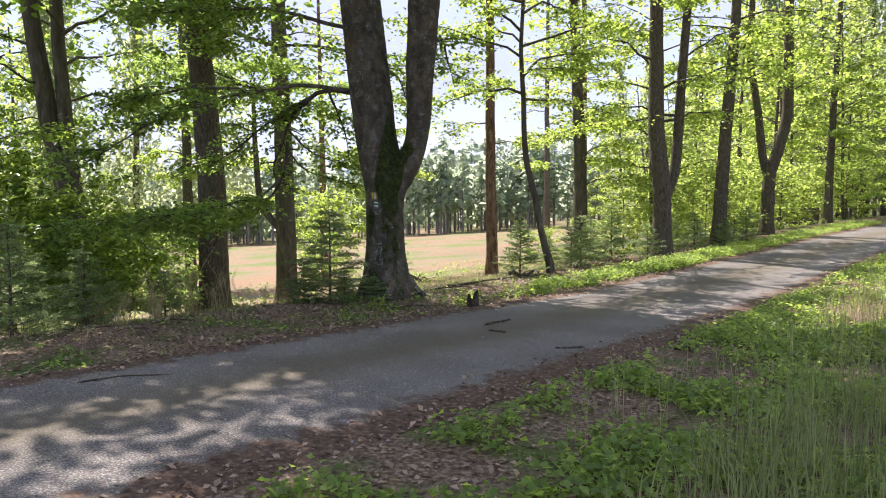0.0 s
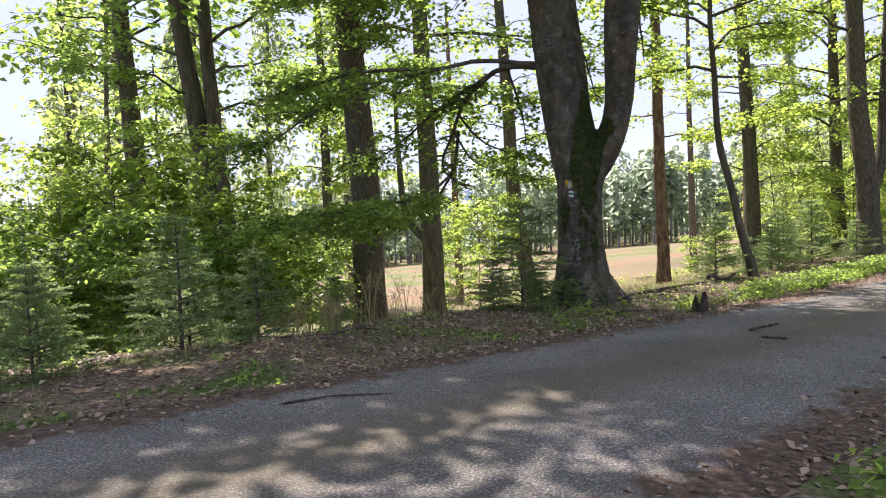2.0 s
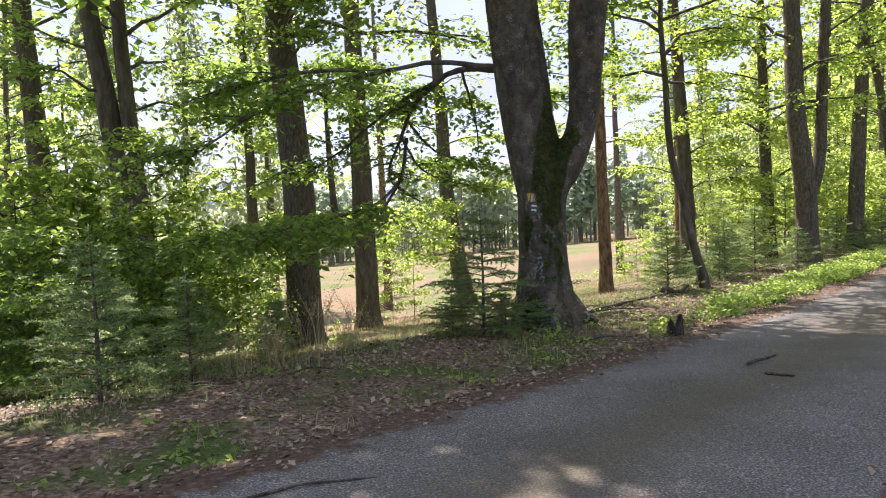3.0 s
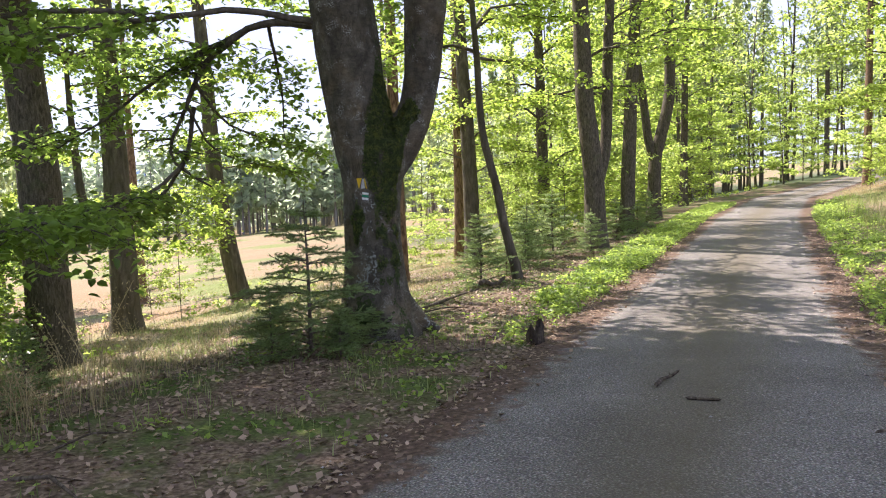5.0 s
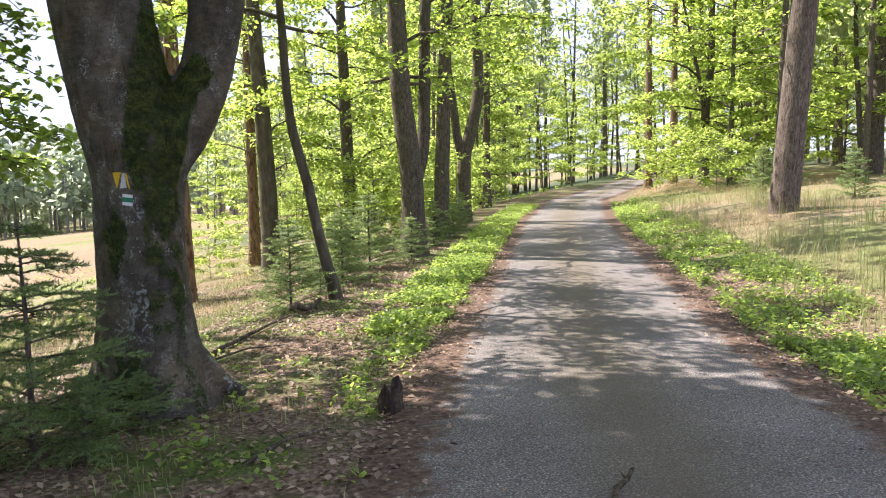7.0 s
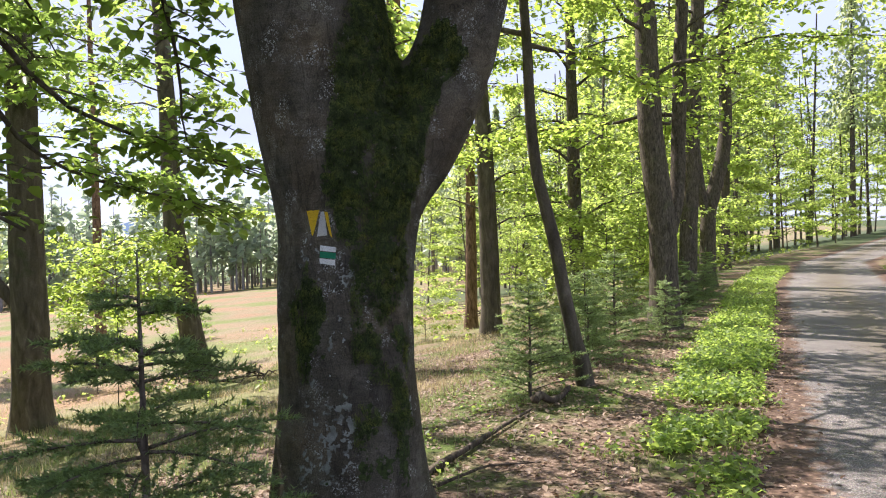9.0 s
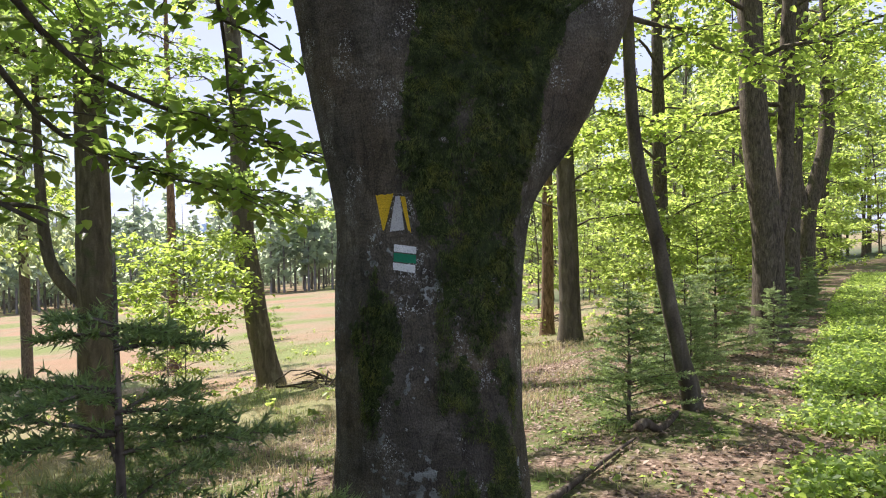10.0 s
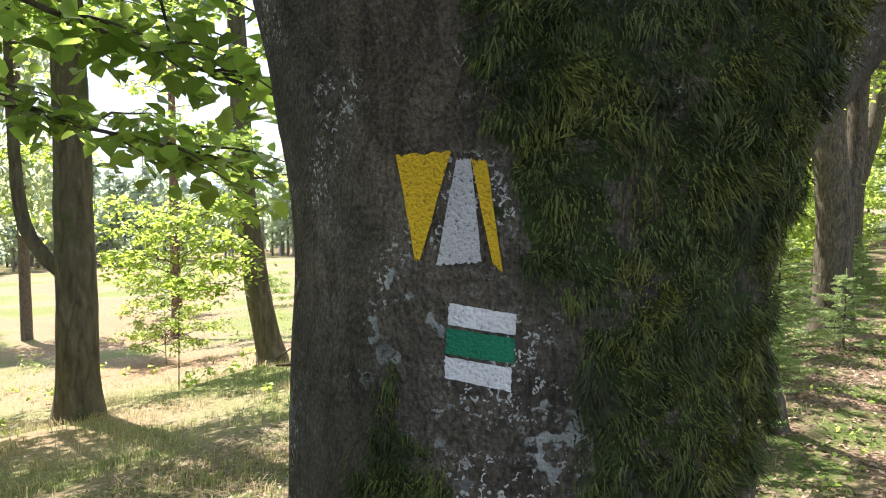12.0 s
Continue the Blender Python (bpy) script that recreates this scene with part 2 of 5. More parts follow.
# ---- mesh helpers ----
def mesh_of(name, verts, faces, material, smooth=True):
    """A mesh from arrays; faces may be an (n, k) array or a list of such."""
    me = bpy.data.meshes.new(name)
    blocks = faces if isinstance(faces, list) else [faces]
    blocks = [np.asarray(b, dtype=np.int32) for b in blocks if len(b)]
    loops = np.concatenate([b.ravel() for b in blocks])
    sizes = np.concatenate([np.full(len(b), b.shape[1], dtype=np.int32) for b in blocks])
    starts = np.concatenate([[0], np.cumsum(sizes)[:-1]]).astype(np.int32)
    me.vertices.add(len(verts))
    me.vertices.foreach_set("co", np.asarray(verts, dtype=np.float32).ravel())
    me.loops.add(len(loops))
    me.loops.foreach_set("vertex_index", loops)
    me.polygons.add(len(sizes))
    me.polygons.foreach_set("loop_start", starts)
    me.polygons.foreach_set("loop_total", sizes)
    me.polygons.foreach_set("use_smooth", np.full(len(sizes), smooth, dtype=bool))
    me.update(calc_edges=True)
    me.validate()
    me.materials.append(material)
    return me


def part(name, me, parent=None, label=""):
    """One mesh object under a thing or a part."""
    ob = new(name, me)
    if parent is not None:
        ob.parent = parent
    return tagged(ob, label)


def base_at(name, x, y, z=None, turn=0.0, scale=1.0):
    """The Empty at a thing's base."""
    ob = new(name)
    ob.empty_display_size = 0.2
    ob.matrix_basis = pose(x, y, float(height(x, y)) if z is None else z, 0, 0, turn) @ Matrix.Scale(scale, 4)
    return ob


def tube(points, radii, sides=10, rough=0.0, rng=None, cap=True):
    """Verts and quads of a tapered tube along points."""
    pts, radii = np.asarray(points, float), np.asarray(radii, float)
    way = np.gradient(pts, axis=0)
    way /= np.linalg.norm(way, axis=1, keepdims=True) + 1e-9
    ref = np.array([1.0, 0.13, 0.07]) if abs(way[:, 2]).mean() > 0.5 else np.array([0.05, 0.1, 1.0])
    a = np.cross(way, ref)
    a /= np.linalg.norm(a, axis=1, keepdims=True) + 1e-9
    b = np.cross(way, a)
    ang = np.linspace(0, 2 * np.pi, sides, endpoint=False)
    ring = np.cos(ang)[None, :, None] * a[:, None, :] + np.sin(ang)[None, :, None] * b[:, None, :]
    r = np.repeat(radii[:, None], sides, 1)
    if rough and rng is not None:
        lobes = rng.normal(0, rough, (1, sides)) + rng.normal(0, rough * 0.5, r.shape)
        r = r * (1 + lobes)
    v = (pts[:, None, :] + ring * r[:, :, None]).reshape(-1, 3)
    k, i = np.meshgrid(np.arange(len(pts) - 1), np.arange(sides), indexing="ij")
    j = (i + 1) % sides
    f = np.stack([k * sides + i, k * sides + j, (k + 1) * sides + j, (k + 1) * sides + i], -1).reshape(-1, 4)
    if cap:
        v = np.vstack([v, pts[-1:]])
        tip, last = len(v) - 1, (len(pts) - 1) * sides
        f = np.vstack([f, [[last + q, last + (q + 1) % sides, tip, tip] for q in range(sides)]])
    return v, f


def join(pieces):
    """Several (verts, faces) as one."""
    vs, fs, at = [], [], 0
    for v, f in pieces:
        vs.append(v)
        fs.append(np.asarray(f) + at)
        at += len(v)
    return np.vstack(vs), np.vstack(fs)


def drop_doubles(f):
    """Quads whose last two corners fall together, as triangles beside true quads."""
    tri = f[:, 2] == f[:, 3]
    return [f[~tri], f[tri][:, :3]]


def leaves(centres, size, rng, flat=0.6, fine=False, droop=0.25, slim=0.32):
    """A folded leaf at each centre. flat: how level they lie."""
    m = len(centres)
    az = rng.uniform(0, 2 * np.pi, m)
    tilt = rng.normal(-droop, 0.35, m)
    out = np.stack([np.cos(az) * np.cos(tilt), np.sin(az) * np.cos(tilt), np.sin(tilt)], -1)
    up = rng.normal(0, 1 - flat, (m, 3)) + [0, 0, 1.0]
    side = np.cross(out, up)
    side /= np.linalg.norm(side, axis=1, keepdims=True) + 1e-9
    nor = np.cross(side, out)
    sz = (size * rng.uniform(0.6, 1.25, m))[:, None]
    fold = 0.1
    b = centres
    if fine:
        v = np.stack([b, b + out * sz * 0.28 + side * sz * slim * 0.95 + nor * sz * fold, b + out * sz * 0.68 + side * sz * slim * 0.8 + nor * sz * fold * 0.6,
                      b + out * sz - nor * sz * 0.12, b + out * sz * 0.68 - side * sz * slim * 0.8 + nor * sz * fold * 0.6, b + out * sz * 0.28 - side * sz * slim * 0.95 + nor * sz * fold], 1)
        base = np.arange(m)[:, None] * 6
        f = np.vstack([base + [0, 1, 2, 3], base + [0, 3, 4, 5]])
        return v.reshape(-1, 3), f
    v = np.stack([b, b + out * sz * 0.5 + side * sz * slim + nor * sz * fold, b + out * sz - nor * sz * 0.1, b + out * sz * 0.5 - side * sz * slim + nor * sz * fold], 1)
    base = np.arange(m)[:, None] * 4
    return v.reshape(-1, 3), np.vstack([base + [0, 1, 2], base + [0, 2, 3]])


def needles_on(points, way, length, width, rng):
    """Flat slim blades that stand off twigs to both sides."""
    m = len(points)
    side = np.cross(way, [0, 0, 1.0]) + rng.normal(0, 0.75, (m, 3))
    side /= np.linalg.norm(side, axis=1, keepdims=True) + 1e-9
    side *= np.where(rng.random(m) < 0.5, 1, -1)[:, None]
    tip = points + (side * 0.85 + way * 0.55 + [0, 0, 0.12]) * (length * rng.uniform(0.7, 1.2, m))[:, None]
    across = way * width + rng.normal(0, 0.5, (m, 3)) * width
    v = np.stack([points - across, points + across, tip], 1).reshape(-1, 3)
    return v, np.arange(m * 3).reshape(-1, 3)


def blades(x, y, z, tall, width, rng, lean=0.35, bend=True):
    """Grass blades: bent strips of two pieces."""
    m = len(x)
    az, k = rng.uniform(0, 2 * np.pi, m), rng.normal(0, lean, m)
    h = tall * rng.uniform(0.45, 1.2, m)
    dx, dy = np.cos(az), np.sin(az)
    w = width * rng.uniform(0.7, 1.3, m)
    rx, ry = -dy * w, dx * w
    base = np.stack([x, y, z], -1)
    mid = base + np.stack([dx * k * h * 0.35, dy * k * h * 0.35, h * 0.6], -1)
    tip = base + np.stack([dx * k * h, dy * k * h, h * (1 - 0.25 * np.abs(k))], -1)
    off = np.stack([rx, ry, 0 * rx], -1)
    v = np.stack([base - off, base + off, mid + off * 0.7, mid - off * 0.7, tip], 1).reshape(-1, 3)
    b = np.arange(m)[:, None] * 5
    return v, [b + [0, 1, 2, 3], b + [3, 2, 4]]


# ---- ground and road ----
def spread(fine0, fine1, step, far0, far1):
    mid = np.arange(fine0, fine1 + step / 2, step)
    up, w, x = [], step, fine1
    while x < far1:
        w *= 1.13
        x += w
        up.append(x)
    down, w, x = [], step, fine0
    while x > far0:
        w *= 1.13
        x -= w
        down.append(x)
    return np.array(down[::-1] + list(mid) + up)


def build_ground():
    ss, dd = spread(-12, 26, 0.25, -3500, 3500), spread(-8, 10, 0.2, -3500, 4500)
    gs, gd = np.meshgrid(ss, dd, indexing="ij")
    x, y = place_of(gs, gd)
    z = height(x, y)
    v = np.stack([x, y, z], -1).reshape(-1, 3)
    a, b = len(ss), len(dd)
    i, j = np.meshgrid(np.arange(a - 1), np.arange(b - 1), indexing="ij")
    f = np.stack([i * b + j, (i + 1) * b + j, (i + 1) * b + j + 1, i * b + j + 1], -1).reshape(-1, 4)
    me = mesh_of("ground", v, f, GROUND)
    q = gd - road_mid(gs)
    edge = 6.5 + 1.2 * np.sin(gs * 0.6) + np.clip(-gs - 1, 0, 10) * 2
    mead = np.clip((q - edge) / 5, 0, 1) + np.clip((-q - 2.2) / 1.5, 0, 0.75) * np.clip((gs - 2) / 6, 0, 1)
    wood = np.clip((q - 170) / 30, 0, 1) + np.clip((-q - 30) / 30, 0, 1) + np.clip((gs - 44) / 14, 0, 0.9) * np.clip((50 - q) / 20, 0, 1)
    for key, val in (("meadow", mead), ("far_wood", wood)):
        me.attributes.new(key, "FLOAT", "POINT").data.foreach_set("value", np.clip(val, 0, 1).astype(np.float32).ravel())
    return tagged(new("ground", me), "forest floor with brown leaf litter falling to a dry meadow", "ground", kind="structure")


def build_road():
    ss = np.concatenate([np.arange(-60, -12, 1.0), np.arange(-12, 30, 0.25), np.arange(30, 90, 1.0)])
    qq = np.array([-1.75, -1.5, -1.3, -1.1, -0.9, -0.6, -0.3, 0, 0.3, 0.6, 0.9, 1.1, 1.3, 1.5, 1.75])
    gs, gq = np.meshgrid(ss, qq, indexing="ij")
    gd = gq + road_mid(gs)
    x, y = place_of(gs, gd)
    z = height(x, y) + 0.03 * (1 - (gq / 1.75) ** 2) + 0.004
    z = np.where(np.abs(gq) > 1.7, z - 0.03, z)
    a, b = len(ss), len(qq)
    i, j = np.meshgrid(np.arange(a - 1), np.arange(b - 1), indexing="ij")
    f = np.stack([i * b + j, (i + 1) * b + j, (i + 1) * b + j + 1, i * b + j + 1], -1).reshape(-1, 4)
    me = mesh_of("road", np.stack([x, y, z], -1).reshape(-1, 3), f, ROAD)
    edge = np.clip((np.abs(gq) - 0.75) / 0.75, 0, 1)
    me.attributes.new("edge", "FLOAT", "POINT").data.foreach_set("value", edge.astype(np.float32).ravel())
    me.attributes.new("crown_dirt", "FLOAT", "POINT").data.foreach_set("value", np.exp(-((gq - 0.05) / 0.42) ** 2).astype(np.float32).ravel())
    return tagged(new("road", me), "narrow grey forest road with worn gravelly asphalt and dirt edges", "road", kind="structure")


build_ground()
build_road()


# ---- trees ----
def trunk_line(points, rng, wobble=0.03):
    """A smooth line of rings through a few points."""
    pts = np.asarray(points, float)
    t = np.concatenate([[0], np.cumsum(np.linalg.norm(np.diff(pts, axis=0), axis=1))])
    k = np.linspace(0, t[-1], max(8, int(t[-1] / 0.22)))
    line = np.stack([np.interp(k, t, pts[:, i]) for i in range(3)], -1)
    for _ in range(3):
        line[1:-1] = (line[:-2] + 2 * line[1:-1] + line[2:]) / 4
    line[1:, :2] += np.cumsum(rng.normal(0, wobble * 0.3, (len(k) - 1, 2)), 0) * 0.5
    return line, k / t[-1]


def stem(points, r0, r1, rng, sides=12, flare=True, rough=0.016):
    line, k = trunk_line(points, rng)
    r = r0 + (r1 - r0) * k
    if flare:
        h = line[:, 2] - line[0, 2]
        r = r * (1 + 0.45 * np.exp(-h / 0.22))
        line[0, 2] -= 0.25
    return tube(line, r, sides, rough, rng), line, r


def limb_with_twigs(start, way, length, radius, rng, twigs=6, droop=0.3, sides=(5, 4)):
    """A bough with twigs; returns its tubes and the spots where leaves sit."""
    m = 7
    t = np.linspace(0, 1, m)
    way = np.asarray(way, float) / np.linalg.norm(way)
    pts = start + np.outer(t, way) * length
    pts[:, 2] += droop * length * (0.35 * t - t**2) + rng.normal(0, 0.02, m) * length
    pts[1:, :2] += np.cumsum(rng.normal(0, 0.03 * length, (m - 1, 2)), 0)
    pieces, spots = [tube(pts, radius * (1 - 0.85 * t), sides[0], cap=False)], []
    for _ in range(twigs):
        k = rng.uniform(0.25, 1.0)
        p = np.array([np.interp(k, t, pts[:, i]) for i in range(3)])
        az = math.atan2(way[1], way[0]) + rng.normal(0, 0.75)
        le = length * rng.uniform(0.22, 0.5)
        q = p + np.outer(np.linspace(0, 1, 4), [math.cos(az) * le, math.sin(az) * le, rng.normal(-0.05, 0.15) * le])
        q[:, 2] -= np.linspace(0, 1, 4) ** 2 * 0.12 * le
        pieces.append(tube(q, radius * 0.28 * np.array([1, 0.75, 0.5, 0.2]), sides[1], cap=False))
        spots.append((q, le))
    return pieces, spots


def spray(spots, per_metre, spreadout, rng, thick=0.07):
    """Places for leaves in flat layers along twigs."""
    out = []
    for q, le in spots:
        m = max(4, int(per_metre * le))
        k = rng.uniform(0.1, 1.08, m)
        p = np.stack([np.interp(k, np.linspace(0, 1, len(q)), q[:, i]) for i in range(3)], -1)
        p += rng.normal(0, 1, (m, 3)) * [spreadout * le, spreadout * le, thick]
        out.append(p)
    return np.vstack(out)


def broadleaf(name, x, y, points, dia, bark, leaf, label, seed, crown=(3.0, 12.0, 2.5), limbs=16, leaf_size=0.1, density=60, stems=(), fine=True, twigs=7, top_size=0.2, flare=True, bare=False, category="tree", spin=None, sides=12, shade=0.42, full=1.3):
    """A tree with a trunk through points (from its base), more stems, boughs with twigs and a leafy crown."""
    rng = np.random.default_rng(seed)
    thing = tagged(base_at(name, x, y), label, category)
    main, line, r = stem(points, dia / 2, dia * 0.16, rng, sides, flare)
    part("trunk", mesh_of("trunk", main[0], drop_doubles(main[1]), bark), thing)
    lines = [(line, r)]
    for pts, a, b in stems:
        s2, l2, r2 = stem(pts, a, b, rng, 10, False)
        part("stem", mesh_of("stem", s2[0], drop_doubles(s2[1]), bark), thing)
        lines.append((l2, r2))
    if bare:
        return thing
    tubes, low, high = [], [], []
    z0, z1, reach = crown
    for i in range(limbs):
        ln, rr = lines[i % len(lines)]
        h = z0 + (z1 - z0) * (i + rng.random()) / limbs
        h = min(h, ln[-1, 2] - 0.1)
        at = np.array([np.interp(h, ln[:, 2], ln[:, a]) for a in (0, 1, 2)])
        az = i * 2.4 + rng.normal(0, 0.4) if spin is None else spin(i, rng)
        k = (h - z0) / max(z1 - z0, 0.1)
        le = reach * rng.uniform(0.65, 1.15) * (1.0 - 0.55 * max(0, k - 0.45))
        p, sp = limb_with_twigs(at, (math.cos(az), math.sin(az), rng.uniform(0.05, 0.5) + 0.4 * k), le, 0.009 + 0.0105 * le, rng, twigs, sides=(5, 4) if sides > 8 else (4, 3))
        tubes += p
        (low if h < 6.5 else high).extend(sp)
    tv, tf = join(tubes)
    tagged(part("branchwork", mesh_of("branchwork", tv, drop_doubles(tf), bark), thing), kind="stuff")
    if low:
        v, f = leaves(spray(low, density * full, 0.2, rng, 0.06), leaf_size, rng, fine=fine, flat=0.62, slim=0.36)
        me = mesh_of("crown", v, f, leaf)
        part("crown", me, thing)
    if high:
        v, f = leaves(spray(high, density * shade, 0.26, rng, 0.22), top_size, rng, slim=0.4)
        part("upper_crown", mesh_of("upper_crown", v, f, leaf), thing)
    return thing


def young_spruce(name, x, y, tall, seed, label, category="spruce", whorls=None, spread_at_base=0.42, needle=0.022, boughs=6, step=0.11, lots=4.6, slim=0.12, rise=0.12, side=0.42):
    """A small spruce: a leader, whorls of boughs with side twigs, and needles along them all."""
    rng = np.random.default_rng(seed)
    thing = tagged(base_at(name, x, y), label, category)
    lv, lf = tube([(0, 0, -0.1), (0.01, 0, tall * 0.5), (0, 0.01, tall)], [tall * 0.016, tall * 0.01, 0.003], 6)
    part("trunk", mesh_of("trunk", lv, drop_doubles(lf), BARK_SPRUCE), thing)
    tubes, pts, ways = [], [], []
    rows = whorls or int(tall / 0.11)
    for k in range(rows):
        h = tall * (0.06 + 0.9 * k / rows)
        le = tall * spread_at_base * (1 - h / tall) ** 0.8 + 0.05
        for i in range(boughs):
            az = i * 6.283 / boughs + k * 0.5 + rng.normal(0, 0.25)
            l1 = le * rng.uniform(0.7, 1.1)
            out = np.array([math.cos(az), math.sin(az), 0])
            q = np.outer(np.linspace(0, 1, 5), out) * l1
            q[:, 2] = h + l1 * (rise * np.linspace(0, 1, 5) - 0.18 * np.linspace(0, 1, 5) ** 2 + rng.normal(0.02, 0.09))
            tubes.append(tube(q, np.linspace(0.004 + 0.005 * l1, 0.0015, 5), 4))
            twig = [(q, out)]
            for c in np.arange(0.22, 0.95, step):
                for sgn in (-1, 1):
                    a2 = az + sgn * rng.uniform(0.6, 0.95)
                    o2 = np.array([math.cos(a2), math.sin(a2), rng.normal(-0.05, 0.22)])
                    p0 = np.array([np.interp(c, np.linspace(0, 1, 5), q[:, a]) for a in range(3)])
                    l2 = l1 * side * (1.1 - c) * rng.uniform(0.7, 1.2)
                    twig.append((p0 + np.outer(np.linspace(0, 1, 3), o2) * l2, o2))
            for tq, tw in twig:
                ln = np.linalg.norm(tq[-1] - tq[0])
                m = max(5, int(ln / needle * lots))
                kk = rng.uniform(0.05, 1, m)
                pts.append(np.stack([np.interp(kk, np.linspace(0, 1, len(tq)), tq[:, a]) for a in range(3)], -1))
                ways.append(np.repeat((tw / np.linalg.norm(tw))[None], m, 0))
    top = np.linspace(tall * 0.75, tall, 60)
    pts.append(np.stack([0 * top, 0 * top, top], -1))
    az = rng.uniform(0, 6.28, 60)
    ways.append(np.stack([np.cos(az), np.sin(az), 0 * az + 0.8], -1))
    tv, tf = join(tubes)
    tagged(part("branchwork", mesh_of("branchwork", tv, drop_doubles(tf), BARK_SPRUCE), thing), kind="stuff")
    nv, nf = needles_on(np.vstack(pts), np.vstack(ways), needle * (1.0 + 0.3 * tall), needle * slim * (1 + 0.6 * tall), rng)
    tagged(part("needles", mesh_of("needles", nv, nf, NEEDLE), thing), kind="stuff")
    return thing


def tall_spruce_mesh(seed, tall=22.0, bare=8.0, needles=900, size=0.55):
    """Trunk and hanging boughs of a forest spruce, as (trunk, boughs, crown) arrays."""
    rng = np.random.default_rng(seed)
    tr = tube([(0, 0, -0.4), (0.05, 0, tall * 0.5), (0, 0, tall)], [tall * 0.011, tall * 0.007, 0.02], 7)
    tubes = []
    for _ in range(26):
        h, az, le = rng.uniform(2.0, bare + 3), rng.uniform(0, 6.28), rng.uniform(0.5, 1.6)
        tubes.append(tube([(0, 0, h), (math.cos(az) * le, math.sin(az) * le, h - 0.25 * le)], [0.014, 0.004], 3))
    h = bare + (tall - bare) * rng.random(needles) ** 1.25
    reach = (tall - h) / (tall - bare) * tall * 0.105 + 0.25
    k, az = np.sqrt(rng.random(needles)), rng.uniform(0, 6.28, needles)
    az = np.round(az / 0.42 + 0.8 * np.floor(h * 1.5)) * 0.42 + rng.normal(0, 0.1, needles)
    p = np.stack([np.cos(az) * k * reach, np.sin(az) * k * reach, h - 0.25 * k * reach], -1)
    cr = leaves(p, size, rng, flat=0.7, droop=0.6, slim=0.2)
    return tr, join(tubes), cr

TREE_LABEL = "slender forest tree with dark grey bark and green leaves"
# row of trees on the meadow side of the road
broadleaf("oak_tree", 5.58, 20.05, [(0, 0, 0), (-0.05, 0, 1.6), (-0.2, 0.1, 3.2), (-0.2, 0.3, 6), (-0.4, 0.4, 13)], 0.5, BARK_OAK, LEAF_MID,
          "thick-trunked oak with furrowed bark and forked stem beside the road", 11, (3.0, 12, 2.8), 22, 0.1, 70,
          stems=[([(0.05, 0, 1.5), (0.3, 0.1, 2.0), (0.42, 0.2, 3.5), (0.62, 0.3, 7), (0.8, 0.3, 12)], 0.14, 0.06)], shade=0.25)
broadleaf("leaning_tree", 2.19, 15.92, [(0, 0, 0), (-0.23, 0.0, 0.7), (-0.34, 0, 1.3), (-0.37, 0, 1.74), (-0.54, 0, 2.05), (-0.6, 0, 2.55), (-0.6, 0.05, 3.3), (-0.68, 0.1, 4.6), (-0.55, 0.2, 7)], 0.16, BARK_BEECH, LEAF_MID,
          "thin leaning tree with dark crooked stem", 12, (3.4, 7.2, 2.2), 18, 0.09, 75, shade=0.5)
broadleaf("tall_tree", 8.24, 23.62, [(0, 0, 0), (0.1, 0, 3), (0.35, 0, 6.5), (0.6, 0, 14)], 0.42, BARK_OAK, LEAF_MID, "tall straight oak with furrowed brown bark", 13, (4.5, 13, 2.8), 20, 0.12, 50, shade=0.25)
broadleaf("forked_tree", 11.2, 27.21, [(0, 0, 0), (0.0, 0, 2.0), (0.3, 0, 2.9), (0.62, 0, 4.2), (0.55, 0, 8), (0.7, 0, 14)], 0.46, BARK_OAK, LEAF_MID,
          "forked tree with two curved stems", 14, (4.5, 13, 2.8), 20, 0.12, 50, stems=[([(0, 0, 1.9), (-0.25, 0, 2.8), (-0.38, 0, 4.0), (-0.75, 0, 6), (-0.7, 0, 9), (-0.9, 0, 13)], 0.15, 0.06)], shade=0.25)
broadleaf("slim_tree", 16.94, 34.58, [(0, 0, 0), (0.05, 0, 5), (0.3, 0, 13)], 0.38, BARK_OAK, LEAF_LIGHT, "slim tree with light green leafy crown", 15, (3.0, 13, 2.6), 30, 0.15, 55, shade=0.25)
broadleaf("pine_tree", 1.2, 20.72, [(0, 0, 0), (-0.05, 0, 4), (-0.1, 0, 9), (0, 0, 15)], 0.32, BARK_PINE, LEAF_MID, "slim tree with reddish brown flaking bark", 16, (3.2, 14, 1.7), 18, 0.1, 45, shade=0.25)
broadleaf("pale_tree", 6.04, 46.88, [(0, 0, 0), (0, 0, 9), (0, 0, 17)], 0.45, BARK_SPRUCE, LEAF_LIGHT, "slim pale-barked tree on the meadow", 17, (8, 16, 2.2), 16, 0.2, 30)
broadleaf("beech_tree", 4.51, 26.07, [(0, 0, 0), (-0.1, 0, 4), (-0.35, 0, 9), (-0.4, 0, 15)], 0.5, BARK_BEECH, LEAF_MID, "grey-barked tree with leafy twigs along its trunk", 18, (2.2, 14, 2.2), 26, 0.12, 45, shade=0.25)
broadleaf("slim_tree", 5.2, 30.0, [(0, 0, 0), (0.05, 0, 5), (0.0, 0, 13)], 0.36, BARK_PINE, LEAF_LIGHT, "slim brown tree at the edge of the meadow", 19, (4, 13, 2.0), 18, 0.15, 40, shade=0.25)
broadleaf("maple_tree", 7.32, 27.19, [(0, 0, 0), (-0.1, 0, 4), (-0.25, 0, 12)], 0.42, BARK_OAK, LEAF_LIGHT, "tree with a broad light green leafy crown", 20, (2.4, 12, 3.0), 30, 0.14, 45, shade=0.25)
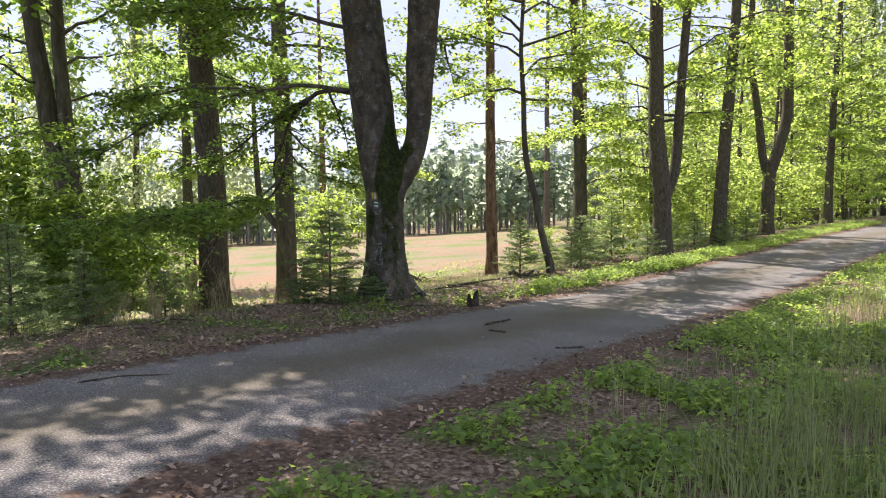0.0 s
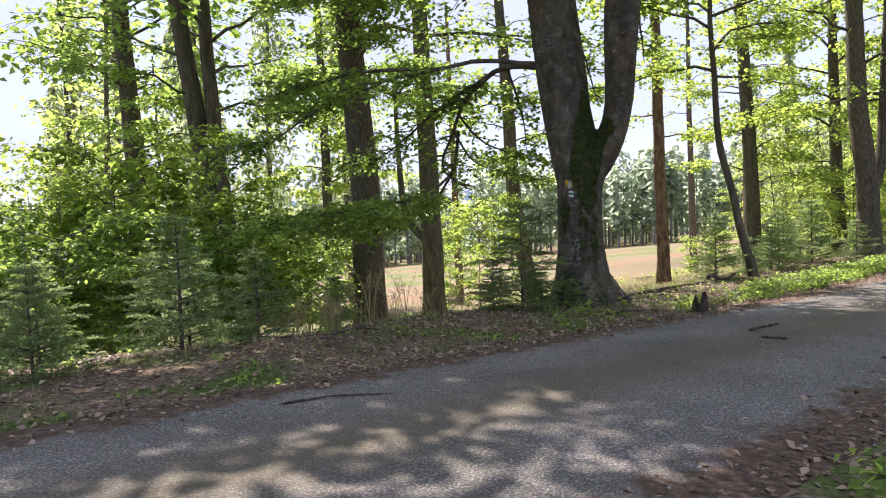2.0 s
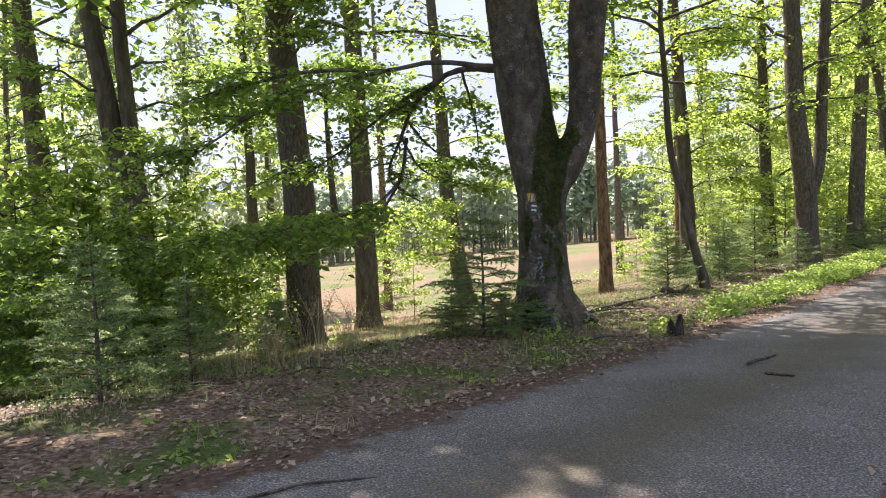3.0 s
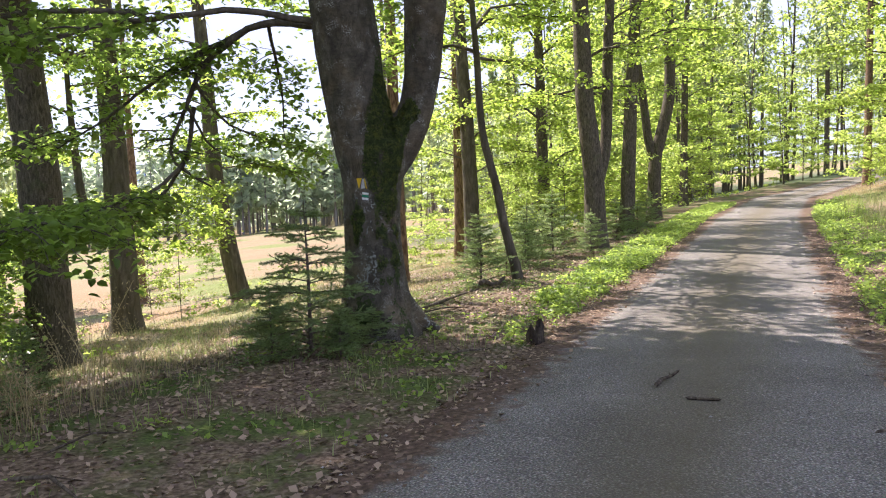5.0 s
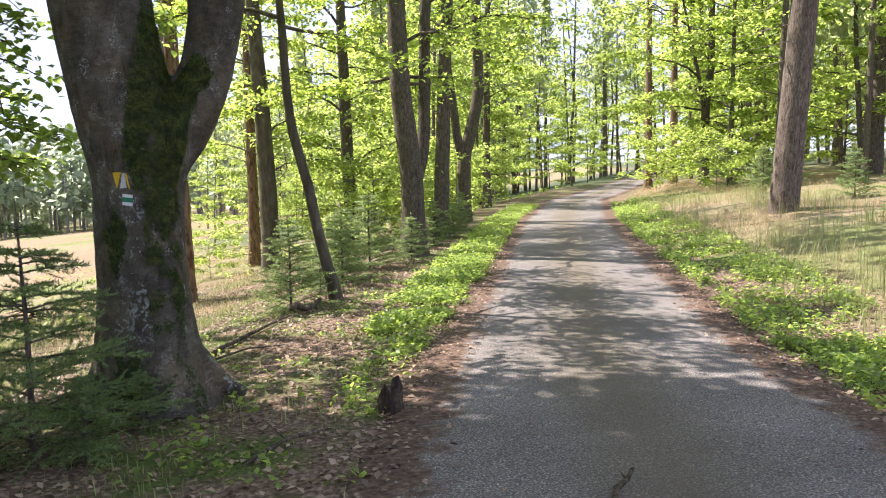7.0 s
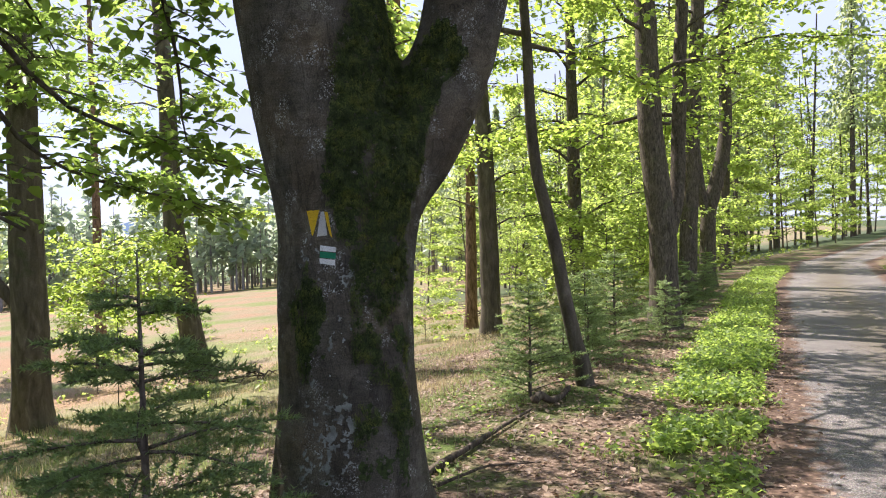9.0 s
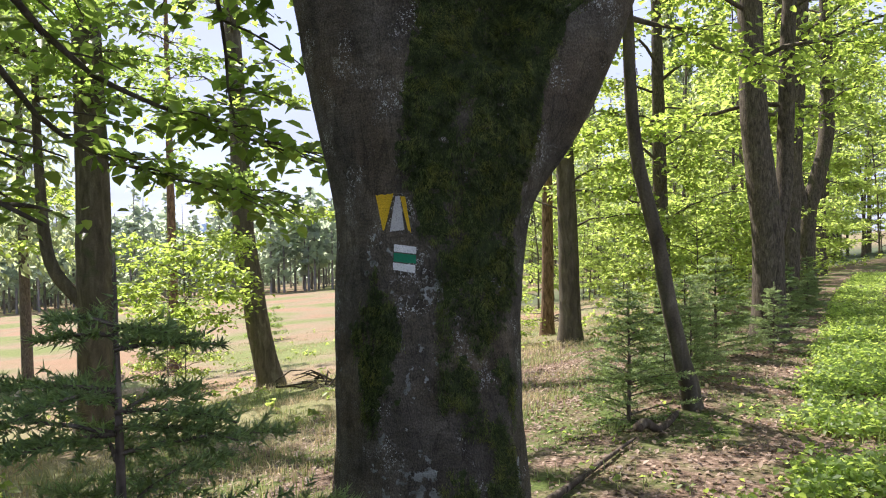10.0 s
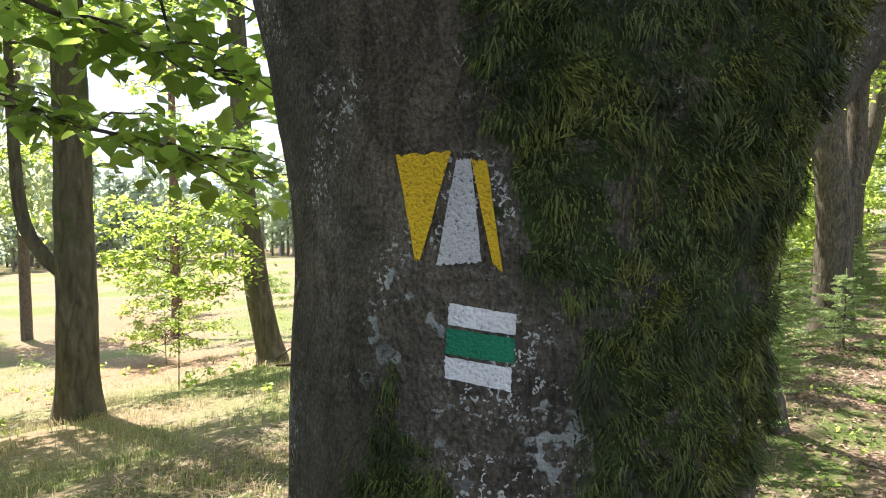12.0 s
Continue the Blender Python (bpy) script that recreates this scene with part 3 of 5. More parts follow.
broadleaf("large_tree", -4.97, 16.41, [(0, 0, 0), (0.0, 0, 3), (-0.25, 0, 7), (-0.5, 0, 16)], 0.66, BARK_OAK, LEAF_BEECH, "thick straight tree with furrowed dark bark", 21, (5.2, 15, 4.0), 46, 0.1, 60, top_size=0.22, shade=0.5, spin=lambda i, rng: -1.2 + rng.normal(0, 1.0))
broadleaf("dark_tree", -9.05, 27.1, [(0, 0, 0), (-0.05, 0, 5), (-0.1, 0, 15)], 0.42, BARK_OAK, LEAF_MID, "slim dark tree behind the thicket", 22, (4.0, 14, 2.6), 26, 0.14, 45)
broadleaf("twin_tree", -8.13, 17.45, [(0, 0, 0), (-0.25, 0, 2.2), (-0.75, 0, 4.6), (-1.1, 0, 7.5), (-1.4, 0, 14)], 0.54, BARK_BEECH, LEAF_BEECH, "leaning twin-stemmed tree with smooth grey bark", 23, (4.8, 13, 3.2), 28, 0.11, 60,
          stems=[([(-0.1, 0, 1.4), (-0.3, 0, 3.4), (-0.42, 0, 5), (-0.5, 0, 8), (-0.4, 0, 14)], 0.19, 0.07)], top_size=0.22, shade=0.16)
broadleaf("grey_tree", -4.9, 23.4, [(0, 0, 0), (0, 0, 4), (-0.05, 0, 9), (-0.1, 0, 17)], 0.66, BARK_BEECH, LEAF_BEECH, "straight grey-barked tree with mossy foot", 24, (4.4, 15, 3.0), 26, 0.12, 55,
          stems=[([(-0.2, 0, 2.3), (-0.75, 0, 2.9), (-0.85, 0, 4), (-0.9, 0, 6.5)], 0.12, 0.05)], shade=0.2)
broadleaf("crooked_tree", -2.2, 28.5, [(0, 0, 0), (-0.35, 0, 1.5), (-0.65, 0, 4), (-0.8, 0, 8), (-1.2, 0, 15)], 0.6, BARK_BEECH, LEAF_MID, "crooked tree leaning at its base on the meadow edge", 25, (4.0, 14, 2.4), 24, 0.13, 45, shade=0.15)
broadleaf("slim_tree", -6.8, 42.7, [(0, 0, 0), (-0.1, 0, 7), (-0.2, 0, 16)], 0.46, BARK_PINE, LEAF_LIGHT, "slim tree standing in the dry meadow", 26, (7, 15, 1.8), 14, 0.2, 30)
broadleaf("old_tree", -11.5, 19.6, [(0, 0, 0), (-0.1, 0, 4), (-0.3, 0, 8), (-0.4, 0, 16)], 0.62, BARK_OAK, LEAF_BEECH, "thick dark trunk standing in the thicket", 27, (4.5, 15, 3.2), 34, 0.12, 55, top_size=0.22, shade=0.3)
# This beech is never in view; it is added to shade the road.
broadleaf("tall_beech", -8.3, 8.2, [(0, 0, 0), (0.1, 0, 5), (0.3, 0.2, 15)], 0.5, BARK_BEECH, LEAF_BEECH, "tall beech out of view beside the thicket, added to shade the road", 28, (6.6, 14, 3.2), 42, 0.14, 60, top_size=0.22, shade=0.75)
# far side of the road
broadleaf("forked_oak", 25.0, 29.7, [(0, 0, 0), (0, 0, 3.4), (0.3, 0, 5.0), (0.3, 0, 12)], 0.42, BARK_OAK, LEAF_LIGHT, "small oak with forked stem and spreading leafy boughs", 31, (2.2, 11, 3.6), 34, 0.15, 55,
          stems=[([(0, 0, 3.2), (-0.5, 0, 5), (-1.5, 0, 8)], 0.1, 0.04)])
broadleaf("red_pine", 33.0, 39.0, [(0, 0, 0), (0, 0, 8), (0, 0, 18)], 0.5, BARK_PINE, LEAF_MID, "tall pine with red-brown bark", 32, (9, 17, 2.2), 14, 0.25, 30)
broadleaf("red_pine", 30.5, 38.5, [(0, 0, 0), (0, 0, 8), (0.1, 0, 18)], 0.46, BARK_PINE, LEAF_MID, "tall pine with red-brown bark", 33, (9, 17, 2.2), 14, 0.25, 30)


def forest_spruce(name, x, y, mesh, turn, scale, label, group=""):
    tr, br, cr = mesh
    thing = tagged(base_at(name, x, y, None, turn, scale), label, "spruce", group)
    part("trunk", tr, thing)
    tagged(part("branchwork", br, thing), kind="stuff")
    part("crown", cr, thing)
    return thing


def spruce_meshes(seed, **kw):
    tr, br, cr = tall_spruce_mesh(seed, **kw)
    return mesh_of("trunk", tr[0], drop_doubles(tr[1]), BARK_SPRUCE), mesh_of("branchwork", br[0], drop_doubles(br[1]), BARK_SPRUCE), mesh_of("crown", cr[0], cr[1], NEEDLE_HAZE)


SPRUCES = [spruce_meshes(41, tall=24, bare=5.5, needles=2600, size=0.6), spruce_meshes(42, tall=22, bare=9, needles=1500, size=0.6), spruce_meshes(43, tall=26, bare=4.0, needles=3000, size=0.6)]
great = forest_spruce("forest_spruce", 14.1, 17.8, spruce_meshes(44, tall=27, bare=7.5, needles=2600, size=0.55), 20, 1.15, "tall spruce with thick scaly grey-brown trunk")
great.matrix_basis = Matrix.Translation(great.matrix_basis.translation) @ Matrix.Rotation(radians(4), 4, (0.75, 0.66, 0)) @ Matrix.Translation(-great.matrix_basis.translation) @ great.matrix_basis
forest_spruce("forest_spruce", 29.0, 24.5, SPRUCES[0], 80, 1.1, "tall spruce with scaly trunk", "spruces across the road")

# generic crowns for the woods behind
rng = np.random.default_rng(77)


def wood_tree(seed, leaf, tall, low, reach, limbs, size, density, dia, bark):
    """A woodland tree, to be copied."""
    return broadleaf("woodland_tree", 0, 0, [(0, 0, 0), (rng.normal(0, 0.15), 0, tall * 0.4), (rng.normal(0, 0.3), 0.1, tall)], dia, bark, leaf,
                     "slender woodland tree with light green leaves", seed, (low, tall * 0.92, reach), limbs, size, density, twigs=6, top_size=0.3, sides=8, shade=0.5, full=1.6, fine=False)


WOODS = [wood_tree(51, LEAF_LIGHT, 15, 2.0, 2.6, 24, 0.19, 24, 0.24, BARK_SPRUCE), wood_tree(52, LEAF_LIGHT, 18, 3.4, 2.4, 22, 0.2, 24, 0.3, BARK_OAK),
         wood_tree(53, LEAF_MID, 12, 1.2, 2.4, 24, 0.18, 24, 0.2, BARK_BEECH), wood_tree(54, LEAF_LIGHT, 7, 0.5, 1.9, 20, 0.16, 30, 0.1, BARK_BEECH)]
spots = []


def scatter(count, s0, s1, d0, d1, gap, test):
    """Places in a stretch of the plan, none nearer than gap to another."""
    tries, got = 0, []
    while len(got) < count and tries < count * 60:
        tries += 1
        s, d = rng.uniform(s0, s1), rng.uniform(d0, d1)
        x, y = place_of(s, d)
        if test(x, y) and all((x - a) ** 2 + (y - b) ** 2 > gap * gap for a, b in spots):
            spots.append((x, y))
            got.append((x, y))
    return got


def bearing(x, y, ex=-1.5, ey=6.0):
    return math.degrees(math.atan2(x - ex, y - ey))


def right_wood(x, y):
    return bearing(x, y) > 25 and bearing(x, y, 0, 0) > 15


def left_wood(x, y):
    return bearing(x, y) < -13


def off_road(x, y):
    s, d = plan(x, y)
    return abs(d - road_mid(s)) > 3.0


def plant(models, where, group, lo=0.8, hi=1.2):
    for x, y in where:
        m = models[rng.integers(len(models))]
        k = rng.uniform(lo, hi)
        ob = copy_thing(m, pose(x, y, float(height(x, y)), rng.normal(0, 2), rng.normal(0, 2), rng.uniform(0, 360)))
        ob.scale = (k, k, k)
        tagged(ob, group=group)


FIRS = [forest_spruce("forest_spruce", 0, 0, m, 0, 1, "tall forest spruce with bare lower trunk") for m in SPRUCES]
plant(WOODS, scatter(24, 27, 64, 6, 36, 4.0, right_wood), "woods beyond the row")
plant([WOODS[3], WOODS[2]], scatter(8, 22, 48, 6.5, 20, 2.6, right_wood), "young trees beyond the row", 0.6, 1.0)
plant(FIRS, scatter(20, 34, 90, 9, 50, 4.0, right_wood), "spruces beyond the row")
plant(FIRS, scatter(34, 22, 85, -40, -8.5, 3.6, lambda x, y: True), "spruces across the road")
plant(WOODS, scatter(30, 26, 75, -18, -5.5, 2.8, lambda x, y: True), "trees across the road")
plant(WOODS[:2] * 2 + FIRS[1:2], scatter(48, 56, 105, -16, 30, 3.2, off_road), "woods where the road ends")
plant(FIRS + WOODS[:2], scatter(40, 84, 130, -45, 55, 3.4, off_road), "spruces where the road ends")
plant(WOODS, scatter(22, -24, 12, 14, 50, 4.0, left_wood), "woods behind the thicket")
plant(FIRS, scatter(16, -20, 25, 26, 70, 4.0, left_wood), "spruces behind the thicket")
plant([WOODS[3]], scatter(14, 42, 66, -14, 26, 3.2, off_road), "young trees where the road bends", 0.7, 1.2)
plant(WOODS[:2], scatter(8, -40, -14, -30, -9.0, 4.0, lambda x, y: x * x + y * y > 64), "trees behind the start")
for m in WOODS + FIRS:
    for o in (*m.children_recursive, m):
        bpy.data.objects.remove(o)


# Leaf and bark across the valley, with distance haze mixed into their pale colours.
HAZE_LEAF = leaf_material("haze_leaf", (0.16, 0.21, 0.18), (0.31, 0.37, 0.27), (0.75, 0.85, 0.6), 0.7, 0.62)
HAZE_BARK = bark_material("haze_bark", [(0.3, (0.16, 0.15, 0.15)), (0.5, (0.24, 0.22, 0.21)), (0.75, (0.34, 0.31, 0.3))], (0.2, 0.2, 0.18))


# far woods across the valley
def far_woods():
    r2 = np.random.default_rng(5)
    tr, cr, at, ct = [], [], 0, 0
    tv, tf, cv, cf = [], [], [], []
    for k in range(820):
        a = radians(r2.uniform(-48, 32))
        dist = 150 + 130 * r2.random() ** 1.3 - 55 * np.clip((math.degrees(a) - 9) / 16, 0, 1)
        x, y = math.sin(a) * dist, math.cos(a) * dist
        tall = r2.uniform(13, 20)
        z = float(height(x, y))
        v, f = tube([(x, y, z - 0.5), (x, y, z + tall)], [0.24, 0.05], 5)
        tv.append(v)
        tf.append(f + at)
        at += len(v)
        conifer = r2.random() < 0.6
        low = 0.34 if dist < 185 else 0.15
        m = 110
        if conifer:
            h = tall * (low + (1 - low) * r2.random(m) ** 1.2)
            reach = (tall - h) * 0.2 + 0.3
        else:
            h = tall * (low * 0.5 + (1 - low * 0.5) * r2.random(m))
            reach = 2.6 * np.sqrt(np.clip(1 - ((h / tall - 0.6) / 0.42) ** 2, 0.05, 1))
        az, kk = r2.uniform(0, 6.28, m), np.sqrt(r2.random(m))
        p = np.stack([x + np.cos(az) * kk * reach, y + np.sin(az) * kk * reach, z + h], -1)
        v, f = leaves(p, 1.7, r2, flat=0.5, droop=0.4, slim=0.36)
        cv.append(v)
        cf.append(f + ct)
        ct += len(v)
    thing = tagged(new("far_woods"), "distant edge of a mixed wood with bare trunks", "woods", kind="stuff")
    ob = part("trunks", mesh_of("trunks", np.vstack(tv), drop_doubles(np.vstack(tf)), HAZE_BARK), thing)
    ob2 = part("crowns", mesh_of("crowns", np.vstack(cv), np.vstack(cf), HAZE_LEAF), thing)
    tagged(ob, kind="stuff"), tagged(ob2, kind="stuff")


far_woods()


# ---- the old forked beech with its trail marks ----
def beech_bark():
    m, n, l = nodes_of("old_beech_bark")
    co = n.new("ShaderNodeTexCoord").outputs["Object"]
    moss = n.new("ShaderNodeAttribute")
    moss.attribute_name = "moss"
    lich = n.new("ShaderNodeAttribute")
    lich.attribute_name = "lichen"
    base, bh = noise_ramp(n, l, co, 7.0, [(0.3, (0.052, 0.046, 0.037)), (0.5, (0.095, 0.086, 0.07)), (0.72, (0.15, 0.138, 0.114))], 9.0, (1, 1, 0.55), 0.8)
    wrinkle, wh = noise_ramp(n, l, co, 26.0, [(0.36, (0.6, 0.58, 0.55)), (0.55, (1.0, 1.0, 1.0)), (0.75, (1.25, 1.25, 1.22))], 6.0, (0.5, 0.5, 1.6), 0.5)
    c = mix(n, l, 0.55, base, wrinkle, "MULTIPLY")
    grain, gh = noise_ramp(n, l, co, 260.0, [(0.3, (0.5, 0.47, 0.43)), (0.5, (1.0, 0.99, 0.96)), (0.68, (1.6, 1.54, 1.42))], 4.0, (1, 1, 0.7))
    c = mix(n, l, 0.85, c, grain, "MULTIPLY")
    warm, _ = noise_ramp(n, l, co, 3.2, [(0.35, (0.85, 0.86, 0.86)), (0.5, (1.0, 1.0, 0.95)), (0.68, (1.22, 1.08, 0.86))], 5.0)
    c = mix(n, l, 0.9, c, warm, "MULTIPLY")
    crack, _ = noise_ramp(n, l, co, 11.0, [(0.475, (1, 1, 1)), (0.5, (0.35, 0.33, 0.3)), (0.525, (1, 1, 1))], 3.0, (1, 1, 0.35), 1.5)
    c = mix(n, l, 0.6, c, crack, "MULTIPLY")
    # pale crusts of lichen, in small flecks and in broad patches
    vo = n.new("ShaderNodeTexVoronoi")
    vo.inputs["Scale"].default_value = 95.0
    wob = n.new("ShaderNodeTexNoise")
    wob.inputs["Scale"].default_value, wob.inputs["Detail"].default_value = 120.0, 3.0
    l.new(co, wob.inputs["Vector"])
    l.new(mix(n, l, 0.035, co, wob.outputs["Color"], "ADD"), vo.inputs["Vector"])
    sm = n.new("ShaderNodeMapRange")
    sm.inputs["From Min"].default_value, sm.inputs["From Max"].default_value = 0.34, 0.28
    l.new(vo.outputs["Distance"], sm.inputs["Value"])
    where, _ = noise_ramp(n, l, co, 9.0, [(0.54, (0, 0, 0)), (0.64, (1, 1, 1))], 5.0)
    fleck = mix(n, l, 1.0, sm.outputs["Result"], where, "MULTIPLY")
    c = mix(n, l, fleck, c, (0.46, 0.47, 0.43))
    pale, _ = noise_ramp(n, l, co, 22.0, [(0.35, (0.12, 0.125, 0.11)), (0.6, (0.30, 0.32, 0.29)), (0.75, (0.42, 0.44, 0.41))], 7.0)
    e1, eh = noise_ramp(n, l, co, 42.0, [(0.0, (0, 0, 0)), (1.0, (1, 1, 1))], 7.0)

    def torn(attr, lo, hi):
        a = n.new("ShaderNodeMath")
        a.operation = "MULTIPLY_ADD"
        a.inputs[1].default_value = 1.5
        l.new(eh, a.inputs[0])
        l.new(attr.outputs["Fac"], a.inputs[2])
        t = n.new("ShaderNodeMapRange")
        t.inputs["From Min"].default_value, t.inputs["From Max"].default_value = lo, hi
        l.new(a.outputs["Value"], t.inputs["Value"])
        return t.outputs["Result"]

    c = mix(n, l, torn(lich, 1.26, 1.30), c, pale)
    mo, mh = noise_ramp(n, l, co, 60.0, [(0.3, (0.016, 0.024, 0.007)), (0.6, (0.042, 0.062, 0.016)), (0.8, (0.085, 0.11, 0.03))], 6.0)
    c = mix(n, l, torn(moss, 1.14, 1.2), c, mo)
    rough = mix(n, l, 0.5, wh, gh)
    return finish(m, n, l, c, 0.88, rough, 1.0, 0.014, 0.25)


def paint_material(name, color, worn):
    m, n, l = nodes_of(name)
    co = n.new("ShaderNodeTexCoord").outputs["Object"]
    c, h = noise_ramp(n, l, co, 300.0, [(0.27, worn), (0.42, color), (0.75, tuple(min(1, v * 1.15) for v in color))], 4.0)
    b, _ = noise_ramp(n, l, co, 14.0, [(0.3, (0.78, 0.78, 0.78)), (0.7, (1.08, 1.08, 1.08))], 4.0)
    return finish(m, n, l, mix(n, l, 1.0, c, b, "MULTIPLY"), 0.7, h, 1.0, 0.004, 0.3)


OLD_BEECH, MOSS = beech_bark(), leaf_material("moss", (0.014, 0.021, 0.005), (0.15, 0.18, 0.04), (0.15, 0.2, 0.045), 0.65, 0.3, 16.0)
PAINT_WHITE, PAINT_GREEN = paint_material("white_paint", (0.72, 0.73, 0.70), (0.4, 0.4, 0.37)), paint_material("green_paint", (0.012, 0.20, 0.10), (0.02, 0.14, 0.08))
PAINT_YELLOW, PAINT_GREY = paint_material("yellow_paint", (0.66, 0.43, 0.015), (0.22, 0.14, 0.02)), paint_material("worn_white_paint", (0.5, 0.5, 0.48), (0.1, 0.095, 0.085))


def bough(points, radius, rng, twigs, reach, droop=0.25, sides=6):
    """A bough along points with twigs to both sides; returns its tubes and leaf spots."""
    pts = np.asarray(points, float)
    t = np.concatenate([[0], np.cumsum(np.linalg.norm(np.diff(pts, axis=0), axis=1))])
    k = np.linspace(0, t[-1], max(8, int(t[-1] / 0.15)))
    line = np.stack([np.interp(k, t, pts[:, i]) for i in range(3)], -1)
    for _ in range(2):
        line[1:-1] = (line[:-2] + 2 * line[1:-1] + line[2:]) / 4
    line[1:] += np.cumsum(rng.normal(0, 0.008, (len(k) - 1, 3)), 0)
    pieces, found = [tube(line, np.linspace(radius, radius * 0.22, len(k)), sides)], []
    for _ in range(twigs):
        c = rng.uniform(0.22, 1.0) ** 0.8
        i = min(int(c * (len(line) - 1)), len(line) - 2)
        way = line[i + 1] - line[i]
        az = math.atan2(way[1], way[0]) + rng.choice([-1, 1]) * rng.uniform(0.35, 1.2)
        le = reach * rng.uniform(0.5, 1.15)
        u = np.linspace(0, 1, 5)
        q = line[i] + np.outer(u, [math.cos(az) * le, math.sin(az) * le, rng.normal(0.02, 0.12) * le])
        q[:, 2] -= u**2 * droop * le
        pieces.append(tube(q, radius * 0.28 * (1 - 0.8 * u) + 0.0012, 4))
        found.append((q, le))
    return pieces, found


def old_beech():
    rng = np.random.default_rng(3)
    cx, cy, cz = -0.915, 11.70, -0.04
    thing = tagged(base_at("beech_tree", cx, cy, cz), "massive old forked beech with mossy bark and painted trail marks", "tree")
    body = []

    def limb(rows, sides=28):
        rows = np.array(rows, float)
        t = np.concatenate([[0], np.cumsum(np.linalg.norm(np.diff(rows[:, :3], axis=0), axis=1))])
        k = np.arange(0, t[-1], 0.08)
        cols = np.stack([np.interp(k, t, rows[:, i]) for i in range(4)], -1)
        for _ in range(4):
            cols[1:-1] = (cols[:-2] + 2 * cols[1:-1] + cols[2:]) / 4
        v, f = tube(cols[:, :3], cols[:, 3], sides)
        n0 = len(v)
        v = np.vstack([v, cols[:1, :3]])
        f = np.vstack([f, [[(i + 1) % sides, i, n0, n0] for i in range(sides)]])
        body.append((v, f))

    limb([(0, 0, -0.35, 0.52), (0, 0, 0, 0.42), (0, 0, 0.22, 0.355), (-0.01, 0, 0.7, 0.292), (-0.01, 0, 1.25, 0.279), (0.0, 0.0, 1.5, 0.298), (0.03, -0.01, 1.65, 0.325), (0.06, -0.02, 1.8, 0.34), (0.08, -0.03, 1.92, 0.28)])
    limb([(-0.01, 0.0, 1.4, 0.27), (-0.06, 0.02, 1.9, 0.315), (-0.1, 0.02, 2.15, 0.312), (-0.14, 0.03, 2.4, 0.31), (-0.2, 0.03, 3.0, 0.318), (-0.34, 0.03, 4.3, 0.3), (-0.43, 0.05, 5.6, 0.28)])
    limb([(0.06, -0.02, 1.4, 0.17), (0.14, -0.03, 1.6, 0.2), (0.32, -0.05, 1.85, 0.2), (0.455, -0.1, 2.15, 0.168), (0.515, -0.16, 2.5, 0.178), (0.54, -0.26, 3.1, 0.205), (0.62, -0.38, 4.3, 0.232), (0.72, -0.45, 5.6, 0.22)])
    for az, le, r in ((-0.25, 0.56, 0.12), (-1.4, 0.42, 0.13), (-2.6, 0.46, 0.13), (2.4, 0.5, 0.14), (1.0, 0.5, 0.13)):
        c, s = math.cos(az), math.sin(az)
        limb([(0.12 * c, 0.12 * s, 0.42, r * 0.8), (0.36 * c, 0.36 * s, 0.13, r), (le * 0.8 * c, le * 0.8 * s, 0.0, r * 0.6), (le * 1.15 * c, le * 1.15 * s, -0.06, r * 0.3)], 14)
    v, f = join(body)
    rough_ob = new("trunk", mesh_of("trunk", v, drop_doubles(f), OLD_BEECH))
    md = rough_ob.modifiers.new("fuse", "REMESH")
    md.mode, md.voxel_size, md.use_smooth_shade = "VOXEL", 0.022, True
    sm = rough_ob.modifiers.new("soften", "SMOOTH")
    sm.factor, sm.iterations = 0.6, 10
    bpy.context.view_layer.update()
    me = bpy.data.meshes.new_from_object(rough_ob.evaluated_get(bpy.context.evaluated_depsgraph_get()))
    bpy.data.objects.remove(rough_ob)
    me.name = "trunk"
    me.materials.clear()
    me.materials.append(OLD_BEECH)
    m = len(me.vertices)
    co, no = np.zeros(m * 3, np.float32), np.zeros(m * 3, np.float32)
    me.vertices.foreach_get("co", co)
    me.vertices.foreach_get("normal", no)
    co, no = co.reshape(-1, 3).astype(float), no.reshape(-1, 3)
    big = np.array([noise.noise(Vector((p[0] * 5, p[1] * 5, p[2] * 2.2))) for p in co])
    mid = np.array([noise.noise(Vector((p[0] * 16 + 7, p[1] * 16, p[2] * 9))) for p in co])
    phi = np.degrees(np.arctan2(co[:, 1], co[:, 0]))
    z = co[:, 2] + cz
    border = np.interp(z, [0, 1.1, 1.26, 1.33, 1.37, 1.45, 1.5, 1.6, 1.8, 2.05, 2.5], [-92, -94, -95, -99, -106, -109, -112, -113, -110, -102, -85])
    up = np.clip((phi - border) / 6, -1, 1) * 0.5 + 0.35
    far_side = np.interp(z + 0.06 * big, [1.3, 1.7, 2.1, 2.4], [-50, -42, -30, -40])
    up = np.where((phi > far_side) | (phi < -170), -0.5, up)
    up = up - 0.75 * np.exp(-((phi + 87 + 8 * big) / 5) ** 2) * (z > 1.40) * (z < 1.72)
    upper = np.where(z > 1.34 + 0.05 * big, up, np.where((phi > border) & (phi < -45), 0.28 + 0.4 * big + 0.25 * mid, -0.5))
    upper = np.where(z > 2.35, upper - (z - 2.35) * 1.5, upper)
    patch = 0.55 - (((phi + 130) / 16) ** 2 + ((z - 1.03) / 0.19) ** 2) * 0.45 + 0.3 * big + 0.35 * mid
    patch2 = 0.5 - (((phi + 112) / 30) ** 2 + ((z - 0.2) / 0.25) ** 2) * 0.5 + 0.3 * big
    moss = np.clip(np.maximum(np.maximum(upper, patch), patch2) + 0.34 * mid, -0.5, 0.6)
